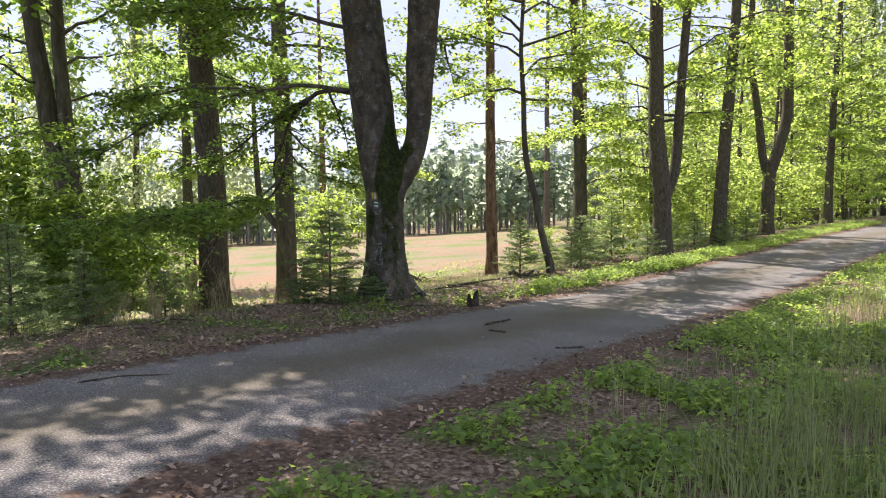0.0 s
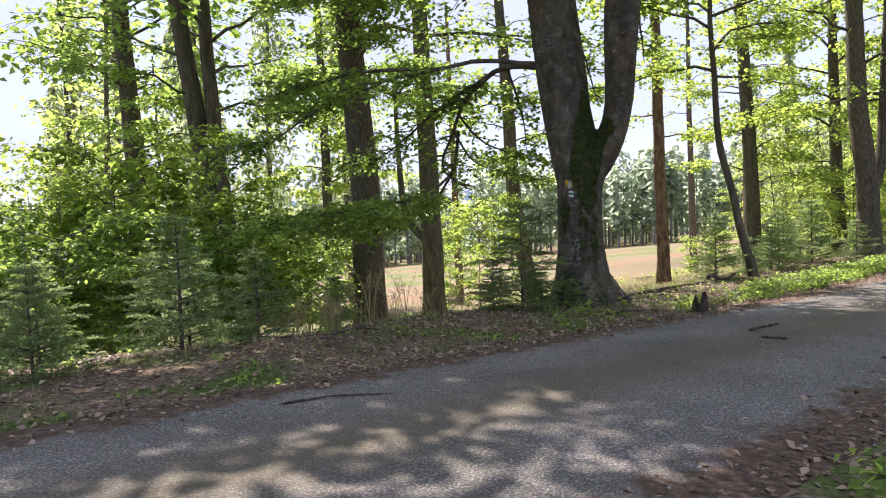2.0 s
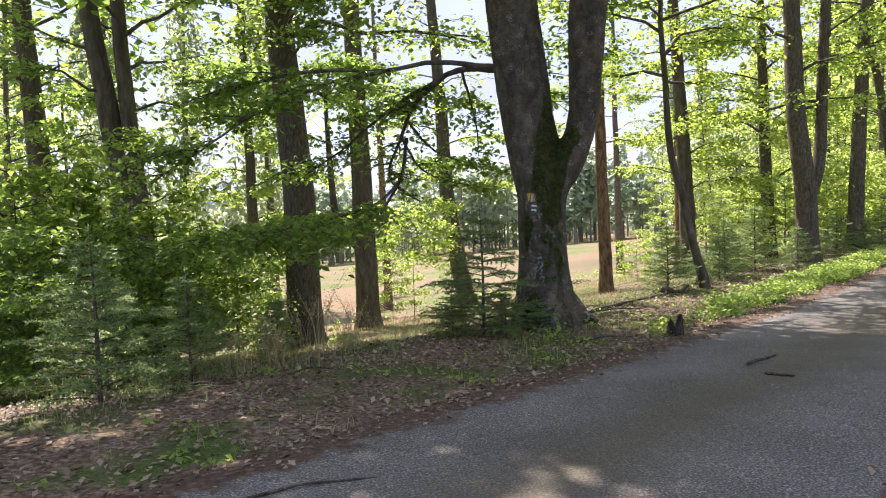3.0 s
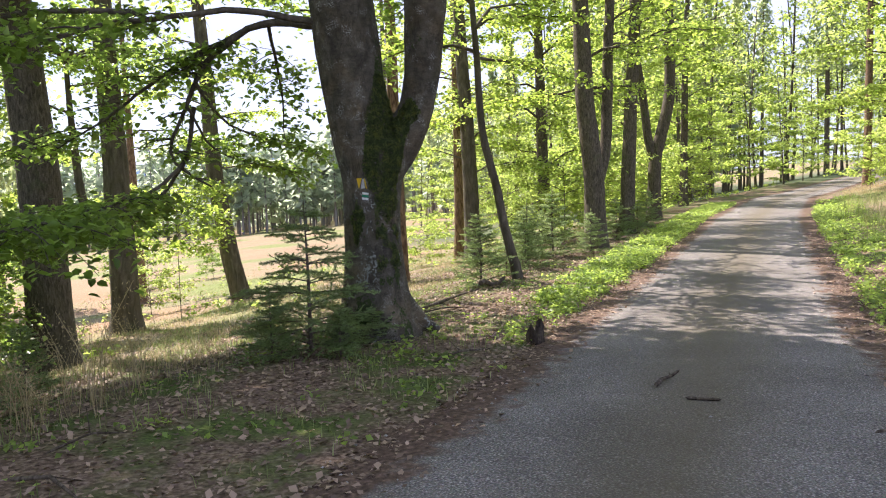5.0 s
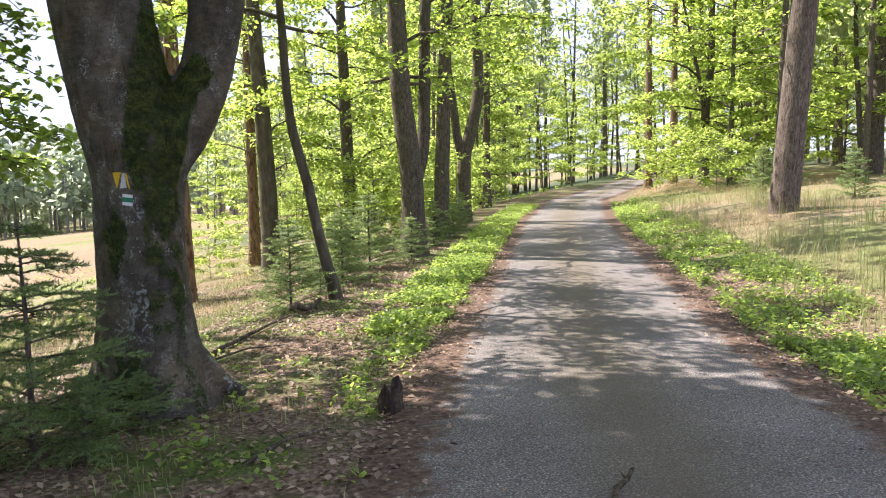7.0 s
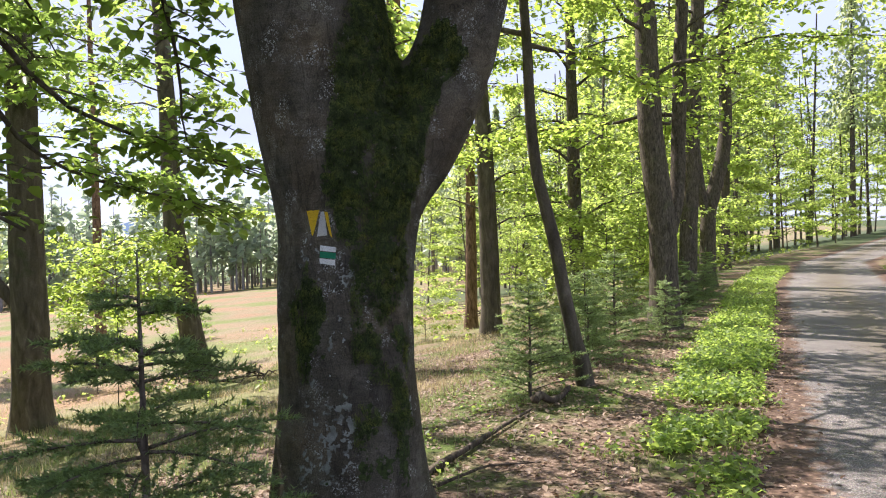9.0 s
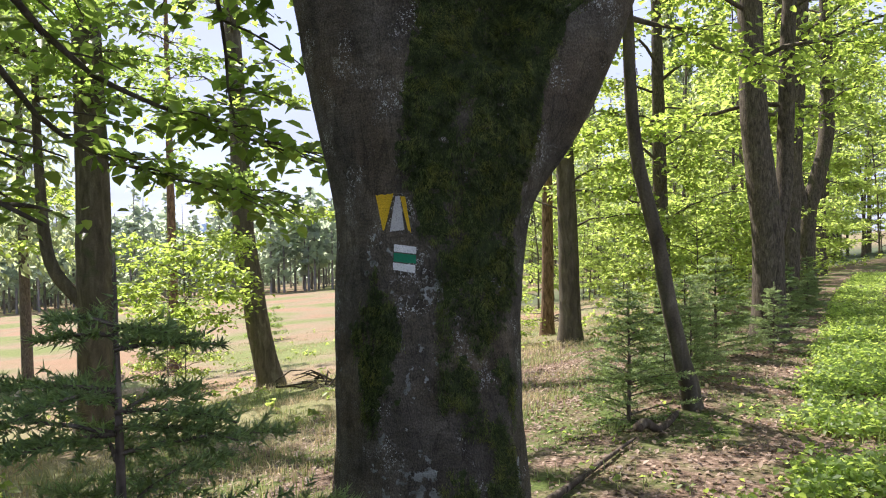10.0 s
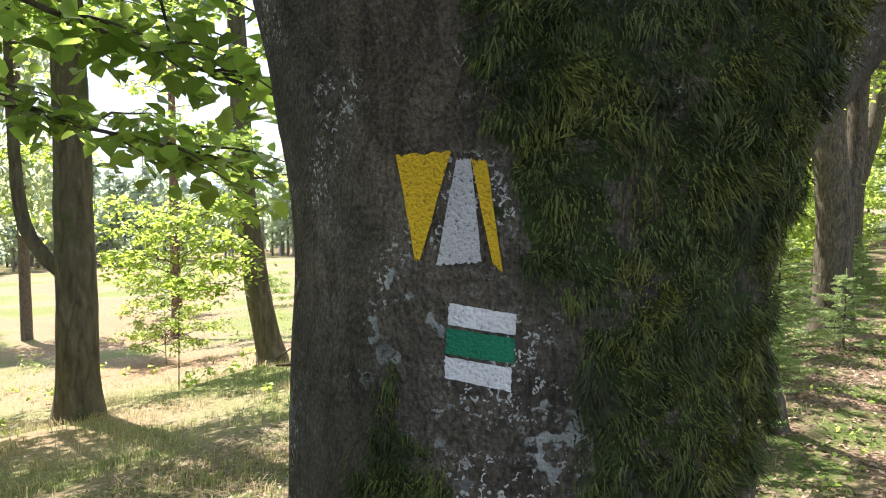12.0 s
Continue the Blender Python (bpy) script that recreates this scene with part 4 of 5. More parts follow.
    crust = np.clip(0.6 - (((phi + 120) / 32) ** 2 + ((z - 0.6) / 0.26) ** 2) * 0.4 + 0.4 * big + 0.2 * mid, -0.5, 0.55)
    crust = np.maximum(crust, np.clip(0.1 + 0.6 * big + 0.45 * mid - np.clip(z - 1.3, 0, 1) * 0.7, -0.5, 0.5))
    co += no * (0.012 * big + 0.005 * mid + 0.012 * np.clip(moss, 0, 0.5))[:, None]
    me.vertices.foreach_set("co", co.astype(np.float32).ravel())
    for key, val in (("moss", moss), ("lichen", crust)):
        me.attributes.new(key, "FLOAT", "POINT").data.foreach_set("value", val.astype(np.float32))
    me.update()
    trunk = part("trunk", me, thing)
    # moss tufts
    polys = len(me.polygons)
    cen, nor = np.zeros(polys * 3, np.float32), np.zeros(polys * 3, np.float32)
    me.polygons.foreach_get("center", cen)
    me.polygons.foreach_get("normal", nor)
    cen, nor = cen.reshape(-1, 3).astype(float), nor.reshape(-1, 3).astype(float)
    first = np.zeros(polys, np.int32)
    me.polygons.foreach_get("loop_start", first)
    li = np.zeros(len(me.loops), np.int32)
    me.loops.foreach_get("vertex_index", li)
    wet = moss[li[first]]
    gap = np.array([noise.noise(Vector((q[0] * 9, q[1] * 9, q[2] * 5 + 3))) for q in cen])
    keep = np.flatnonzero((wet + 0.5 * gap > 0.3) & (wet > 0.2) & (cen[:, 2] > 0.55) & (cen[:, 2] < 2.5) & (cen[:, 1] < 0.2))
    pick = rng.choice(keep, 120000)
    p = cen[pick] + rng.normal(0, 0.010, (len(pick), 3)) * (1 - np.abs(nor[pick])) 
    nn = nor[pick]
    down = np.array([0, 0, -1.0])
    lump = np.array([noise.noise(Vector(q * 26)) + 0.6 * noise.noise(Vector(q * 61)) for q in p])[:, None]
    comb = np.array([noise.noise_vector(Vector(q * 34 + np.array([3.0, 8.0, 1.0]))) for q in p])
    p = p + nn * (0.004 + 0.013 * np.clip(lump, -0.3, 1))
    way = nn * rng.uniform(0.3, 0.9, (len(p), 1)) + down * rng.uniform(0.2, 1.0, (len(p), 1)) + comb * 1.5 + rng.normal(0, 0.35, (len(p), 3))
    way /= np.linalg.norm(way, axis=1, keepdims=True)
    le = rng.uniform(0.003, 0.010, (len(p), 1)) * (1 + 0.9 * np.clip(lump, -0.7, 1)) * (1 + 1.0 * (rng.random((len(p), 1)) < 0.05))
    wide = np.cross(way, nn + rng.normal(0, 0.3, nn.shape))
    wide /= np.linalg.norm(wide, axis=1, keepdims=True) + 1e-9
    wide *= 0.00095
    tip = p + way * le + down * le * 0.35
    mv = np.stack([p - wide, p + wide, tip], 1).reshape(-1, 3)
    b = np.arange(len(p))[:, None] * 3
    tagged(part("moss", mesh_of("moss", mv, b + [0, 1, 2], MOSS), thing, "dark green shaggy moss on the bark"), kind="stuff")
    bpy.context.view_layer.update()

    def on_bark(deg, h, lift=0.002):
        a = radians(deg)
        out = Vector((math.cos(a), math.sin(a), 0))
        hit, place, nrm, _ = trunk.ray_cast(Vector((0, 0, h - cz)) + out * 0.9, -out)
        return np.array(place + nrm * lift) if hit else np.array(out * 0.36 + Vector((0, 0, h - cz)))

    def daub(name, corners, material, label, across=18, down_n=9):
        """Paint in a patch between four corners, given as turn round the trunk and height."""
        c = np.array(corners, float)
        rows = []
        for j in range(down_n + 1):
            for i in range(across + 1):
                u, w = i / across, j / down_n
                if 0 < j < down_n and i in (0, across):
                    u += rng.normal(0, 0.008)
                if j in (0, down_n):
                    w += rng.normal(0, 0.012)
                q = (c[0] * (1 - u) + c[1] * u) * (1 - w) + (c[3] * (1 - u) + c[2] * u) * w
                rows.append(on_bark(q[0], q[1]))
        i, j = np.meshgrid(np.arange(across), np.arange(down_n))
        a = j * (across + 1) + i
        f = np.stack([a, a + across + 1, a + across + 2, a + 1], -1).reshape(-1, 4)
        part(name, mesh_of(name, np.array(rows), f, material), thing, label)

    daub("trail_stripe", [(-119.0, 1.332), (-107.0, 1.324), (-107.2, 1.305), (-119.2, 1.312)], PAINT_WHITE, "white painted trail stripe")
    daub("trail_stripe", [(-119.5, 1.309), (-107.3, 1.302), (-107.4, 1.279), (-119.6, 1.285)], PAINT_GREEN, "green painted trail stripe")
    daub("trail_stripe", [(-119.8, 1.283), (-107.9, 1.275), (-107.8, 1.253), (-120.0, 1.263)], PAINT_WHITE, "white painted trail stripe")
    daub("trail_arrow", [(-128.9, 1.465), (-118.3, 1.468), (-124.6, 1.37), (-125.6, 1.37)], PAINT_YELLOW, "old yellow painted trail mark")
    daub("trail_arrow", [(-117.4, 1.461), (-114.9, 1.461), (-113.1, 1.37), (-121.4, 1.366)], PAINT_GREY, "worn white painted trail wedge")
    daub("trail_arrow", [(-114.9, 1.461), (-112.1, 1.459), (-109.4, 1.361), (-111.2, 1.37)], PAINT_YELLOW, "old yellow painted trail mark")

    # upper stems, boughs and leaves
    for pts, a, b2 in (([(-0.46, 0.05, 5.3), (-0.6, 0.2, 8), (-0.9, 0.5, 13)], 0.29, 0.1), ([(0.70, -0.44, 5.3), (0.95, -0.7, 8), (1.4, -0.9, 13)], 0.235, 0.09)):
        s2, _, _ = stem(pts, a, b2, rng, 14, False, 0.01)
        part("stem", mesh_of("stem", s2[0], drop_doubles(s2[1]), BARK_BEECH), thing)
    low, tubes = [], []
    paths = [([(-0.4, 0.0, 3.0), (-1.2, -0.08, 3.12), (-2.3, -0.4, 2.9), (-3.3, -0.8, 2.45), (-4.3, -1.1, 1.75)], 0.034, 26, 0.8),
             ([(-0.4, 0.1, 3.0), (-1.0, 0.5, 3.1), (-1.5, 0.95, 2.75), (-1.75, 1.25, 2.2), (-2.0, 1.3, 1.75), (-1.5, 1.5, 1.45)], 0.045, 24, 0.6),
             ([(-1.65, 0.9, 2.55), (-1.4, 1.5, 2.15), (-0.9, 1.75, 1.95), (-0.3, 1.8, 1.75)], 0.02, 16, 0.42),
             ([(-1.75, 1.1, 2.3), (-1.6, 1.6, 1.9), (-1.1, 1.85, 1.68), (-0.6, 1.95, 1.6)], 0.018, 14, 0.42),
             ([(-1.1, 0.6, 3.05), (-1.9, 1.1, 2.7), (-2.7, 1.6, 2.2), (-3.3, 1.9, 1.9)], 0.03, 20, 0.75),
             ([(-0.9, 0.5, 3.05), (-0.75, 1.3, 2.5), (-0.7, 1.7, 2.0)], 0.022, 13, 0.5),
             ([(-2.0, -0.3, 3.0), (-3.0, 0.2, 3.1), (-4.2, 0.4, 2.9)], 0.03, 20, 0.8),
             ([(-1.7, 1.18, 2.32), (-1.8, 1.45, 1.75), (-2.1, 1.2, 1.45), (-2.5, 0.3, 1.32), (-2.75, -0.8, 1.3), (-2.8, -1.6, 1.25)], 0.026, 36, 0.75),
             ([(-1.8, 1.42, 1.8), (-2.2, 1.65, 1.3), (-2.9, 1.4, 1.0), (-3.6, 0.8, 0.95)], 0.022, 30, 0.7),
             ([(-2.0, 1.1, 1.4), (-2.7, 0.9, 1.3), (-3.4, 0.2, 1.2), (-3.9, -0.6, 1.1)], 0.02, 30, 0.75),
             ([(-0.4, 0.0, 3.9), (-1.6, -0.3, 4.2), (-3.4, -0.5, 4.0)], 0.034, 24, 0.9),
             ([(0.6, -0.4, 3.7), (0.9, 0.9, 3.9), (1.1, 2.2, 3.3)], 0.03, 16, 0.7),
             ([(-0.3, 0.3, 3.6), (0.1, 1.4, 3.4), (0.35, 2.1, 2.7)], 0.03, 14, 0.5),
             ([(0.7, -0.5, 5.2), (1.8, -0.9, 4.9), (3.0, -1.0, 4.4)], 0.04, 22, 0.9),
             ([(-0.3, -0.3, 5.0), (-0.9, -1.8, 5.2), (-1.2, -3.2, 4.7)], 0.04, 22, 0.9)]
    for pts, r, tw, reach in paths:
        pc, sp = bough(pts, r, rng, tw, reach)
        tubes += pc
        low += sp
    high = []
    for i in range(40):
        h = 5.8 + 7.5 * (i + rng.random()) / 40
        side = -0.65 if i % 2 else 0.95
        az = i * 2.4 + rng.normal(0, 0.3)
        pc, sp = limb_with_twigs(np.array([side, 0.1 if i % 2 else -0.7, h]), (math.cos(az), math.sin(az), 0.4), rng.uniform(2.6, 5.4), 0.05, rng, 9)
        tubes += pc
        high += sp
    tv, tf = join(tubes)
    tagged(part("branchwork", mesh_of("branchwork", tv, drop_doubles(tf), BARK_BEECH), thing), kind="stuff")
    v, f = leaves(spray(low, 64, 0.18, rng, 0.05), 0.088, rng, flat=0.66, fine=True, droop=0.25, slim=0.34)
    part("crown", mesh_of("crown", v, f, LEAF_BEECH), thing)
    v, f = leaves(spray(high, 44, 0.25, rng, 0.25), 0.22, rng, slim=0.4)
    part("upper_crown", mesh_of("upper_crown", v, f, LEAF_BEECH), thing)


old_beech()

# ---- young spruces ----
young_spruce("young_spruce", -1.66, 10.95, 1.42, 61, "small sparse young spruce standing beside the old beech", whorls=11, spread_at_base=0.6, needle=0.018, boughs=5, step=0.085, lots=9.0, slim=0.07, rise=0.2, side=0.5)
model = young_spruce("young_spruce", 1.5, 15.85, 1.25, 62, "bushy young spruce at the edge of the meadow", whorls=12, spread_at_base=0.5, needle=0.024, lots=4.4, slim=0.12, rise=0.4)
second = young_spruce("young_spruce", -4.5, 7.9, 1.3, 63, "bushy young spruce in the thicket", whorls=11, spread_at_base=0.55, needle=0.024, lots=4.4, slim=0.12, rise=0.3)
for x, y, k, src in ((3.1, 17.9, 1.0, second), (4.0, 18.8, 1.15, model), (2.75, 17.1, 0.75, model), (4.9, 18.9, 0.75, second), (6.9, 21.6, 0.9, model), (9.6, 24.9, 0.9, second), (2.2, 16.6, 0.6, second), (6.2, 21.4, 0.8, second), (3.6, 19.4, 0.9, second), (8.2, 22.9, 0.7, model),
                     (-5.2, 9.4, 0.95, model), (-4.2, 8.9, 0.8, second), (-6.2, 8.3, 0.9, second), (-6.6, 10.6, 1.2, model), (-7.6, 9.5, 1.1, model), (-8.6, 11.6, 1.4, second), (-3.9, 10.6, 0.6, model), (-4.9, 6.5, 0.7, model),
                     (-1.05, 11.22, 0.32, second), (-2.0, 10.8, 0.5, second), (-1.42, 10.72, 0.42, model), (19.5, 22.5, 1.3, model), (22.5, 24.0, 1.5, second), (17.5, 18.2, 1.1, model), (13.0, 14.4, 0.9, second), (24.0, 27.6, 1.4, model), (18.5, 17.0, 1.5, second)):
    copy_thing(src, pose(x, y, float(height(x, y)) - 0.02, 0, 0, (x * 77 + y * 31) % 360)).scale = (k, k, k)


# ---- leafy shrubs of the thicket ----
def shrub(name, x, y, tall, reach, seed, leaf, label, size=0.085, limbs=16, density=70, low=0.15):
    rng = np.random.default_rng(seed)
    thing = tagged(base_at(name, x, y), label, "shrub")
    tubes, sp = [], []
    for i in range(limbs):
        az = i * 2.4 + rng.normal(0, 0.3)
        le = reach * rng.uniform(0.7, 1.2)
        h = tall * (low + (0.95 - low) * (i + rng.random()) / limbs)
        pc, s2 = limb_with_twigs(np.array([0, 0, h * 0.85]), (math.cos(az), math.sin(az), 0.35), le, 0.012, rng, 7, 0.2)
        tubes += pc
        sp += s2
    tubes.append(tube([(0, 0, -0.1), (0.03, 0, tall * 0.5), (0, 0.02, tall)], [0.013, 0.010, 0.004], 6))
    tv, tf = join(tubes)
    tagged(part("branchwork", mesh_of("branchwork", tv, drop_doubles(tf), BARK_BEECH), thing), kind="stuff")
    v, f = leaves(spray(sp, density, 0.2, rng, 0.06), size, rng, fine=False, flat=0.6)
    part("foliage", mesh_of("foliage", v, f, leaf), thing)
    return thing


c_shrub = shrub("maple_sapling", -3.9, 26.3, 4.4, 1.7, 73, LEAF_MID, "slim maple sapling with spreading layers of leaves", 0.14, 20, 42, 0.5)
a_shrub = shrub("beech_sapling", -6.9, 12.2, 2.6, 1.2, 71, LEAF_BEECH, "leafy beech sapling in the dark thicket", 0.11, 18, 70)
d_shrub = shrub("beech_sapling", -9.4, 13.2, 3.4, 1.3, 74, LEAF_MID, "tall beech sapling with layers of sunlit green leaves", 0.11, 22, 80)
b_shrub = shrub("maple_sapling", 6.8, 24.6, 2.8, 1.3, 72, LEAF_LIGHT, "bright green maple sapling behind the row of trees", 0.12, 16, 55)
for x, y, k, src in ((-5.6, 11.6, 0.75, a_shrub), (-7.2, 10.2, 0.85, a_shrub), (-5.9, 10.2, 0.6, a_shrub), (-8.2, 8.6, 0.8, a_shrub), (-6.2, 12.9, 0.95, d_shrub), (-8.0, 12.6, 1.2, d_shrub), (-10.4, 9.8, 1.0, a_shrub), (-5.9, 13.6, 0.9, a_shrub), (-8.4, 14.2, 1.2, a_shrub), (-9.6, 11.2, 1.1, a_shrub), (-7.6, 16.2, 1.1, a_shrub), (-10.8, 14.4, 1.3, a_shrub), (-6.1, 15.9, 0.9, a_shrub), (-12.0, 12.0, 1.2, a_shrub), (-9.0, 18.5, 1.2, b_shrub),
                     (-7.6, 20.5, 1.2, b_shrub), (-13.5, 17.0, 1.4, b_shrub), (-15.0, 13.5, 1.3, b_shrub), (-12.0, 20.5, 1.5, b_shrub), (-16.5, 21.0, 1.6, b_shrub), (-10.5, 23.0, 1.3, b_shrub), (-18.5, 17.0, 1.6, b_shrub), (-14.0, 25.0, 1.6, b_shrub), (-5.4, 33.0, 1.0, b_shrub), (-9.0, 54.0, 1.3, a_shrub), (-4.0, 56.0, 0.9, a_shrub),
                     (9.0, 27.0, 1.1, b_shrub), (10.5, 29.5, 1.2, b_shrub), (8.6, 30.2, 1.1, b_shrub), (13.5, 31.5, 1.2, b_shrub), (3.3, 27.8, 0.6, b_shrub), (6.4, 27.2, 0.7, b_shrub), (12.2, 33.0, 1.3, b_shrub), (16.0, 37.5, 1.3, b_shrub),
                     (21.0, 25.6, 1.0, b_shrub), (26.5, 31.0, 1.2, b_shrub), (24.5, 32.0, 1.1, b_shrub), (29.0, 35.0, 1.3, b_shrub), (20.2, 39.5, 1.2, b_shrub)):
    copy_thing(src, pose(x, y, float(height(x, y)) - 0.03, 0, 0, (x * 53 + y * 91) % 360)).scale = (k, k, k)


# ---- dead wood ----
def stick(name, pts, r0, r1, label, twigs=(), material=WOOD_DARK, seed=1, category="stick", sides=8):
    rng = np.random.default_rng(seed)
    x, y = pts[0][0], pts[0][1]
    thing = tagged(base_at(name, x, y, 0.0), label, category)
    rel = np.array([(a - x, b - y, float(height(a, b)) + c) for a, b, c in pts])
    t = np.linspace(0, 1, len(rel))
    k = np.linspace(0, 1, len(rel) * 4)
    line = np.stack([np.interp(k, t, rel[:, i]) for i in range(3)], -1)
    thick = np.linspace(r0, r1, len(k))
    thick[[0, -1]] *= 0.06
    v, f = tube(line, thick, sides, 0.1, rng)
    part("wood", mesh_of("wood", v, drop_doubles(f), material), thing)
    for tw in twigs:
        rel2 = np.array([(a - x, b - y, float(height(a, b)) + c) for a, b, c in tw])
        v, f = tube(rel2, np.linspace(r1 * 0.8, 0.002, len(rel2)), 5, 0.1, rng)
        part("twig", mesh_of("twig", v, drop_doubles(f), material), thing)
    return thing


stick("fallen_branch", [(0.43, 8.62, 0.05), (0.55, 8.74, 0.06), (0.64, 8.77, 0.07), (0.76, 8.85, 0.09)], 0.015, 0.009, "broken branch lying on the road", [[(0.64, 8.77, 0.07), (0.66, 8.84, 0.09)]], seed=2)
stick("fallen_branch", [(0.46, 8.31, 0.045), (0.55, 8.25, 0.045), (0.65, 8.2, 0.045)], 0.012, 0.011, "short dead stick lying on the road", seed=3)
stick("fallen_branch", [(2.3, 7.75, 0.02), (2.42, 7.72, 0.03), (2.5, 7.7, 0.03)], 0.022, 0.02, "dark piece of dead wood at the road edge", seed=4)
stick("fallen_branch", [(1.05, 7.4, 0.03), (1.2, 7.42, 0.03), (1.36, 7.5, 0.03)], 0.012, 0.008, "thin dead stick on the road", seed=5)
stick("fallen_branch", [(-2.75, 5.65, 0.03), (-2.5, 5.85, 0.04), (-2.15, 5.98, 0.03)], 0.008, 0.004, "thin dead twig on the road", seed=6)
stick("fallen_branch", [(-3.3, 3.85, 0.03), (-3.15, 4.05, 0.035), (-3.0, 4.1, 0.03)], 0.012, 0.008, "thin curved stick on the road", seed=7)
stick("fallen_log", [(-0.2, 13.45, 0.03), (0.25, 13.95, 0.035), (0.75, 14.5, 0.035), (1.25, 15.1, 0.03)], 0.034, 0.012, "long rotting log lying along the verge", seed=8, category="log")
stick("root_wood", [(1.2, 15.02, 0.1), (1.3, 15.08, 0.14), (1.42, 15.12, 0.06), (1.6, 15.3, 0.05), (1.75, 15.4, 0.13)], 0.045, 0.025, "dark rotten root curling above the leaf litter", seed=9, category="log")
stick("fallen_branch", [(-0.75, 10.1, 0.015), (-0.45, 10.3, 0.05), (-0.1, 10.45, 0.02)], 0.015, 0.006, "dead twig lying in the leaf litter", [[(-0.45, 10.3, 0.05), (-0.5, 10.5, 0.12)]], seed=10)
stick("fallen_branch", [(-0.3, 13.0, 0.03), (0.2, 13.35, 0.05), (0.6, 13.4, 0.02)], 0.012, 0.005, "dead twig lying in the leaf litter", seed=11)

stick("fallen_branch", [(-4.02, 8.0, 0.02), (-3.79, 8.09, 0.05), (-3.65, 8.07, 0.04), (-3.52, 8.02, 0.06)], 0.011, 0.005, "dead branch lying across the leaf litter", [[(-3.79, 8.09, 0.05), (-3.7, 8.2, 0.1)]], seed=20)
stick("fallen_branch", [(-3.37, 8.08, 0.03), (-3.15, 7.97, 0.06), (-3.05, 7.8, 0.05), (-2.95, 7.66, 0.02)], 0.013, 0.005, "dead branch lying across the leaf litter", [[(-3.15, 7.97, 0.06), (-3.0, 7.95, 0.03)]], seed=21)
stick("fallen_branch", [(-3.3, 8.5, 0.02), (-3.1, 8.7, 0.06), (-2.9, 8.75, 0.03)], 0.009, 0.004, "dead twig lying in the leaf litter", [[(-3.1, 8.7, 0.06), (-3.12, 8.75, 0.2)]], seed=22)


def dry_weed(x, y, seed, tall=0.5):
    """A tuft of withered stalks with loose seed heads."""
    rng = np.random.default_rng(seed)
    thing = tagged(base_at("dry_weed", x, y), "withered straw-coloured weed with loose seed heads", "weed", group="withered weeds below the large tree")
    v, f, heads, n0 = [], [], [], 0
    for i in range(9):
        a, h = rng.uniform(0, 6.28), tall * rng.uniform(0.6, 1.15)
        lean = np.array([math.cos(a), math.sin(a), 0]) * h * rng.uniform(0.15, 0.55)
        line = np.array([(0, 0, -0.03), lean * 0.3 + [0, 0, h * 0.55], lean + [0, 0, h]]) + [*rng.normal(0, 0.05, 2), 0]
        tv, tf = tube(line, [0.003, 0.0024, 0.0012], 4)
        v.append(tv)
        f.append(np.asarray(tf) + n0)
        n0 += len(tv)
        for k in range(34):
            s = rng.uniform(0.62, 1.0)
            heads.append(line[1] + (line[2] - line[1]) * (s - 0.5) * 2 + rng.normal(0, 0.028, 3))
    tagged(part("stem_tuft", mesh_of("stem_tuft", np.concatenate(v), drop_doubles(np.concatenate(f)), GRASS_STRAW), thing), kind="stuff")
    hp = np.array(heads)
    up = rng.normal(0, 1, hp.shape)
    up *= 0.012 / np.linalg.norm(up, axis=1, keepdims=True)
    side = np.cross(up, rng.normal(0, 1, hp.shape))
    side *= 0.004 / np.linalg.norm(side, axis=1, keepdims=True)
    hv = np.stack([hp - up, hp + side, hp + up, hp - side], 1).reshape(-1, 3)
    tagged(part("seed_fluff", mesh_of("seed_fluff", hv, np.arange(len(hv)).reshape(-1, 4), GRASS_STRAW), thing), kind="stuff")
    return thing


weed = dry_weed(-3.9, 9.3, 31)
tall_weed = dry_weed(-3.25, 9.75, 32, 0.75)
for x, y, k, src in ((-4.25, 9.9, 1.1, weed), (-3.6, 9.5, 0.8, weed), (-3.0, 9.95, 0.9, weed), (-4.4, 9.35, 1.0, weed), (-3.05, 10.6, 0.8, tall_weed), (-3.75, 10.05, 1.1, weed), (-4.1, 8.95, 0.8, weed), (-2.75, 10.3, 0.7, weed),
                     (-3.45, 9.2, 0.7, weed), (-3.5, 10.2, 0.9, tall_weed), (-2.5, 10.75, 0.6, weed)):
    copy_thing(src, pose(x, y, float(height(x, y)), 0, 0, (x * 71 + y * 37) % 360)).scale = (k, k, k)


ROTTEN = bark_material("rotten_wood", [(0.3, (0.018, 0.014, 0.011)), (0.55, (0.058, 0.045, 0.034)), (0.8, (0.13, 0.108, 0.083))], (0.03, 0.035, 0.02), 25.0, 0.012, 0.66)


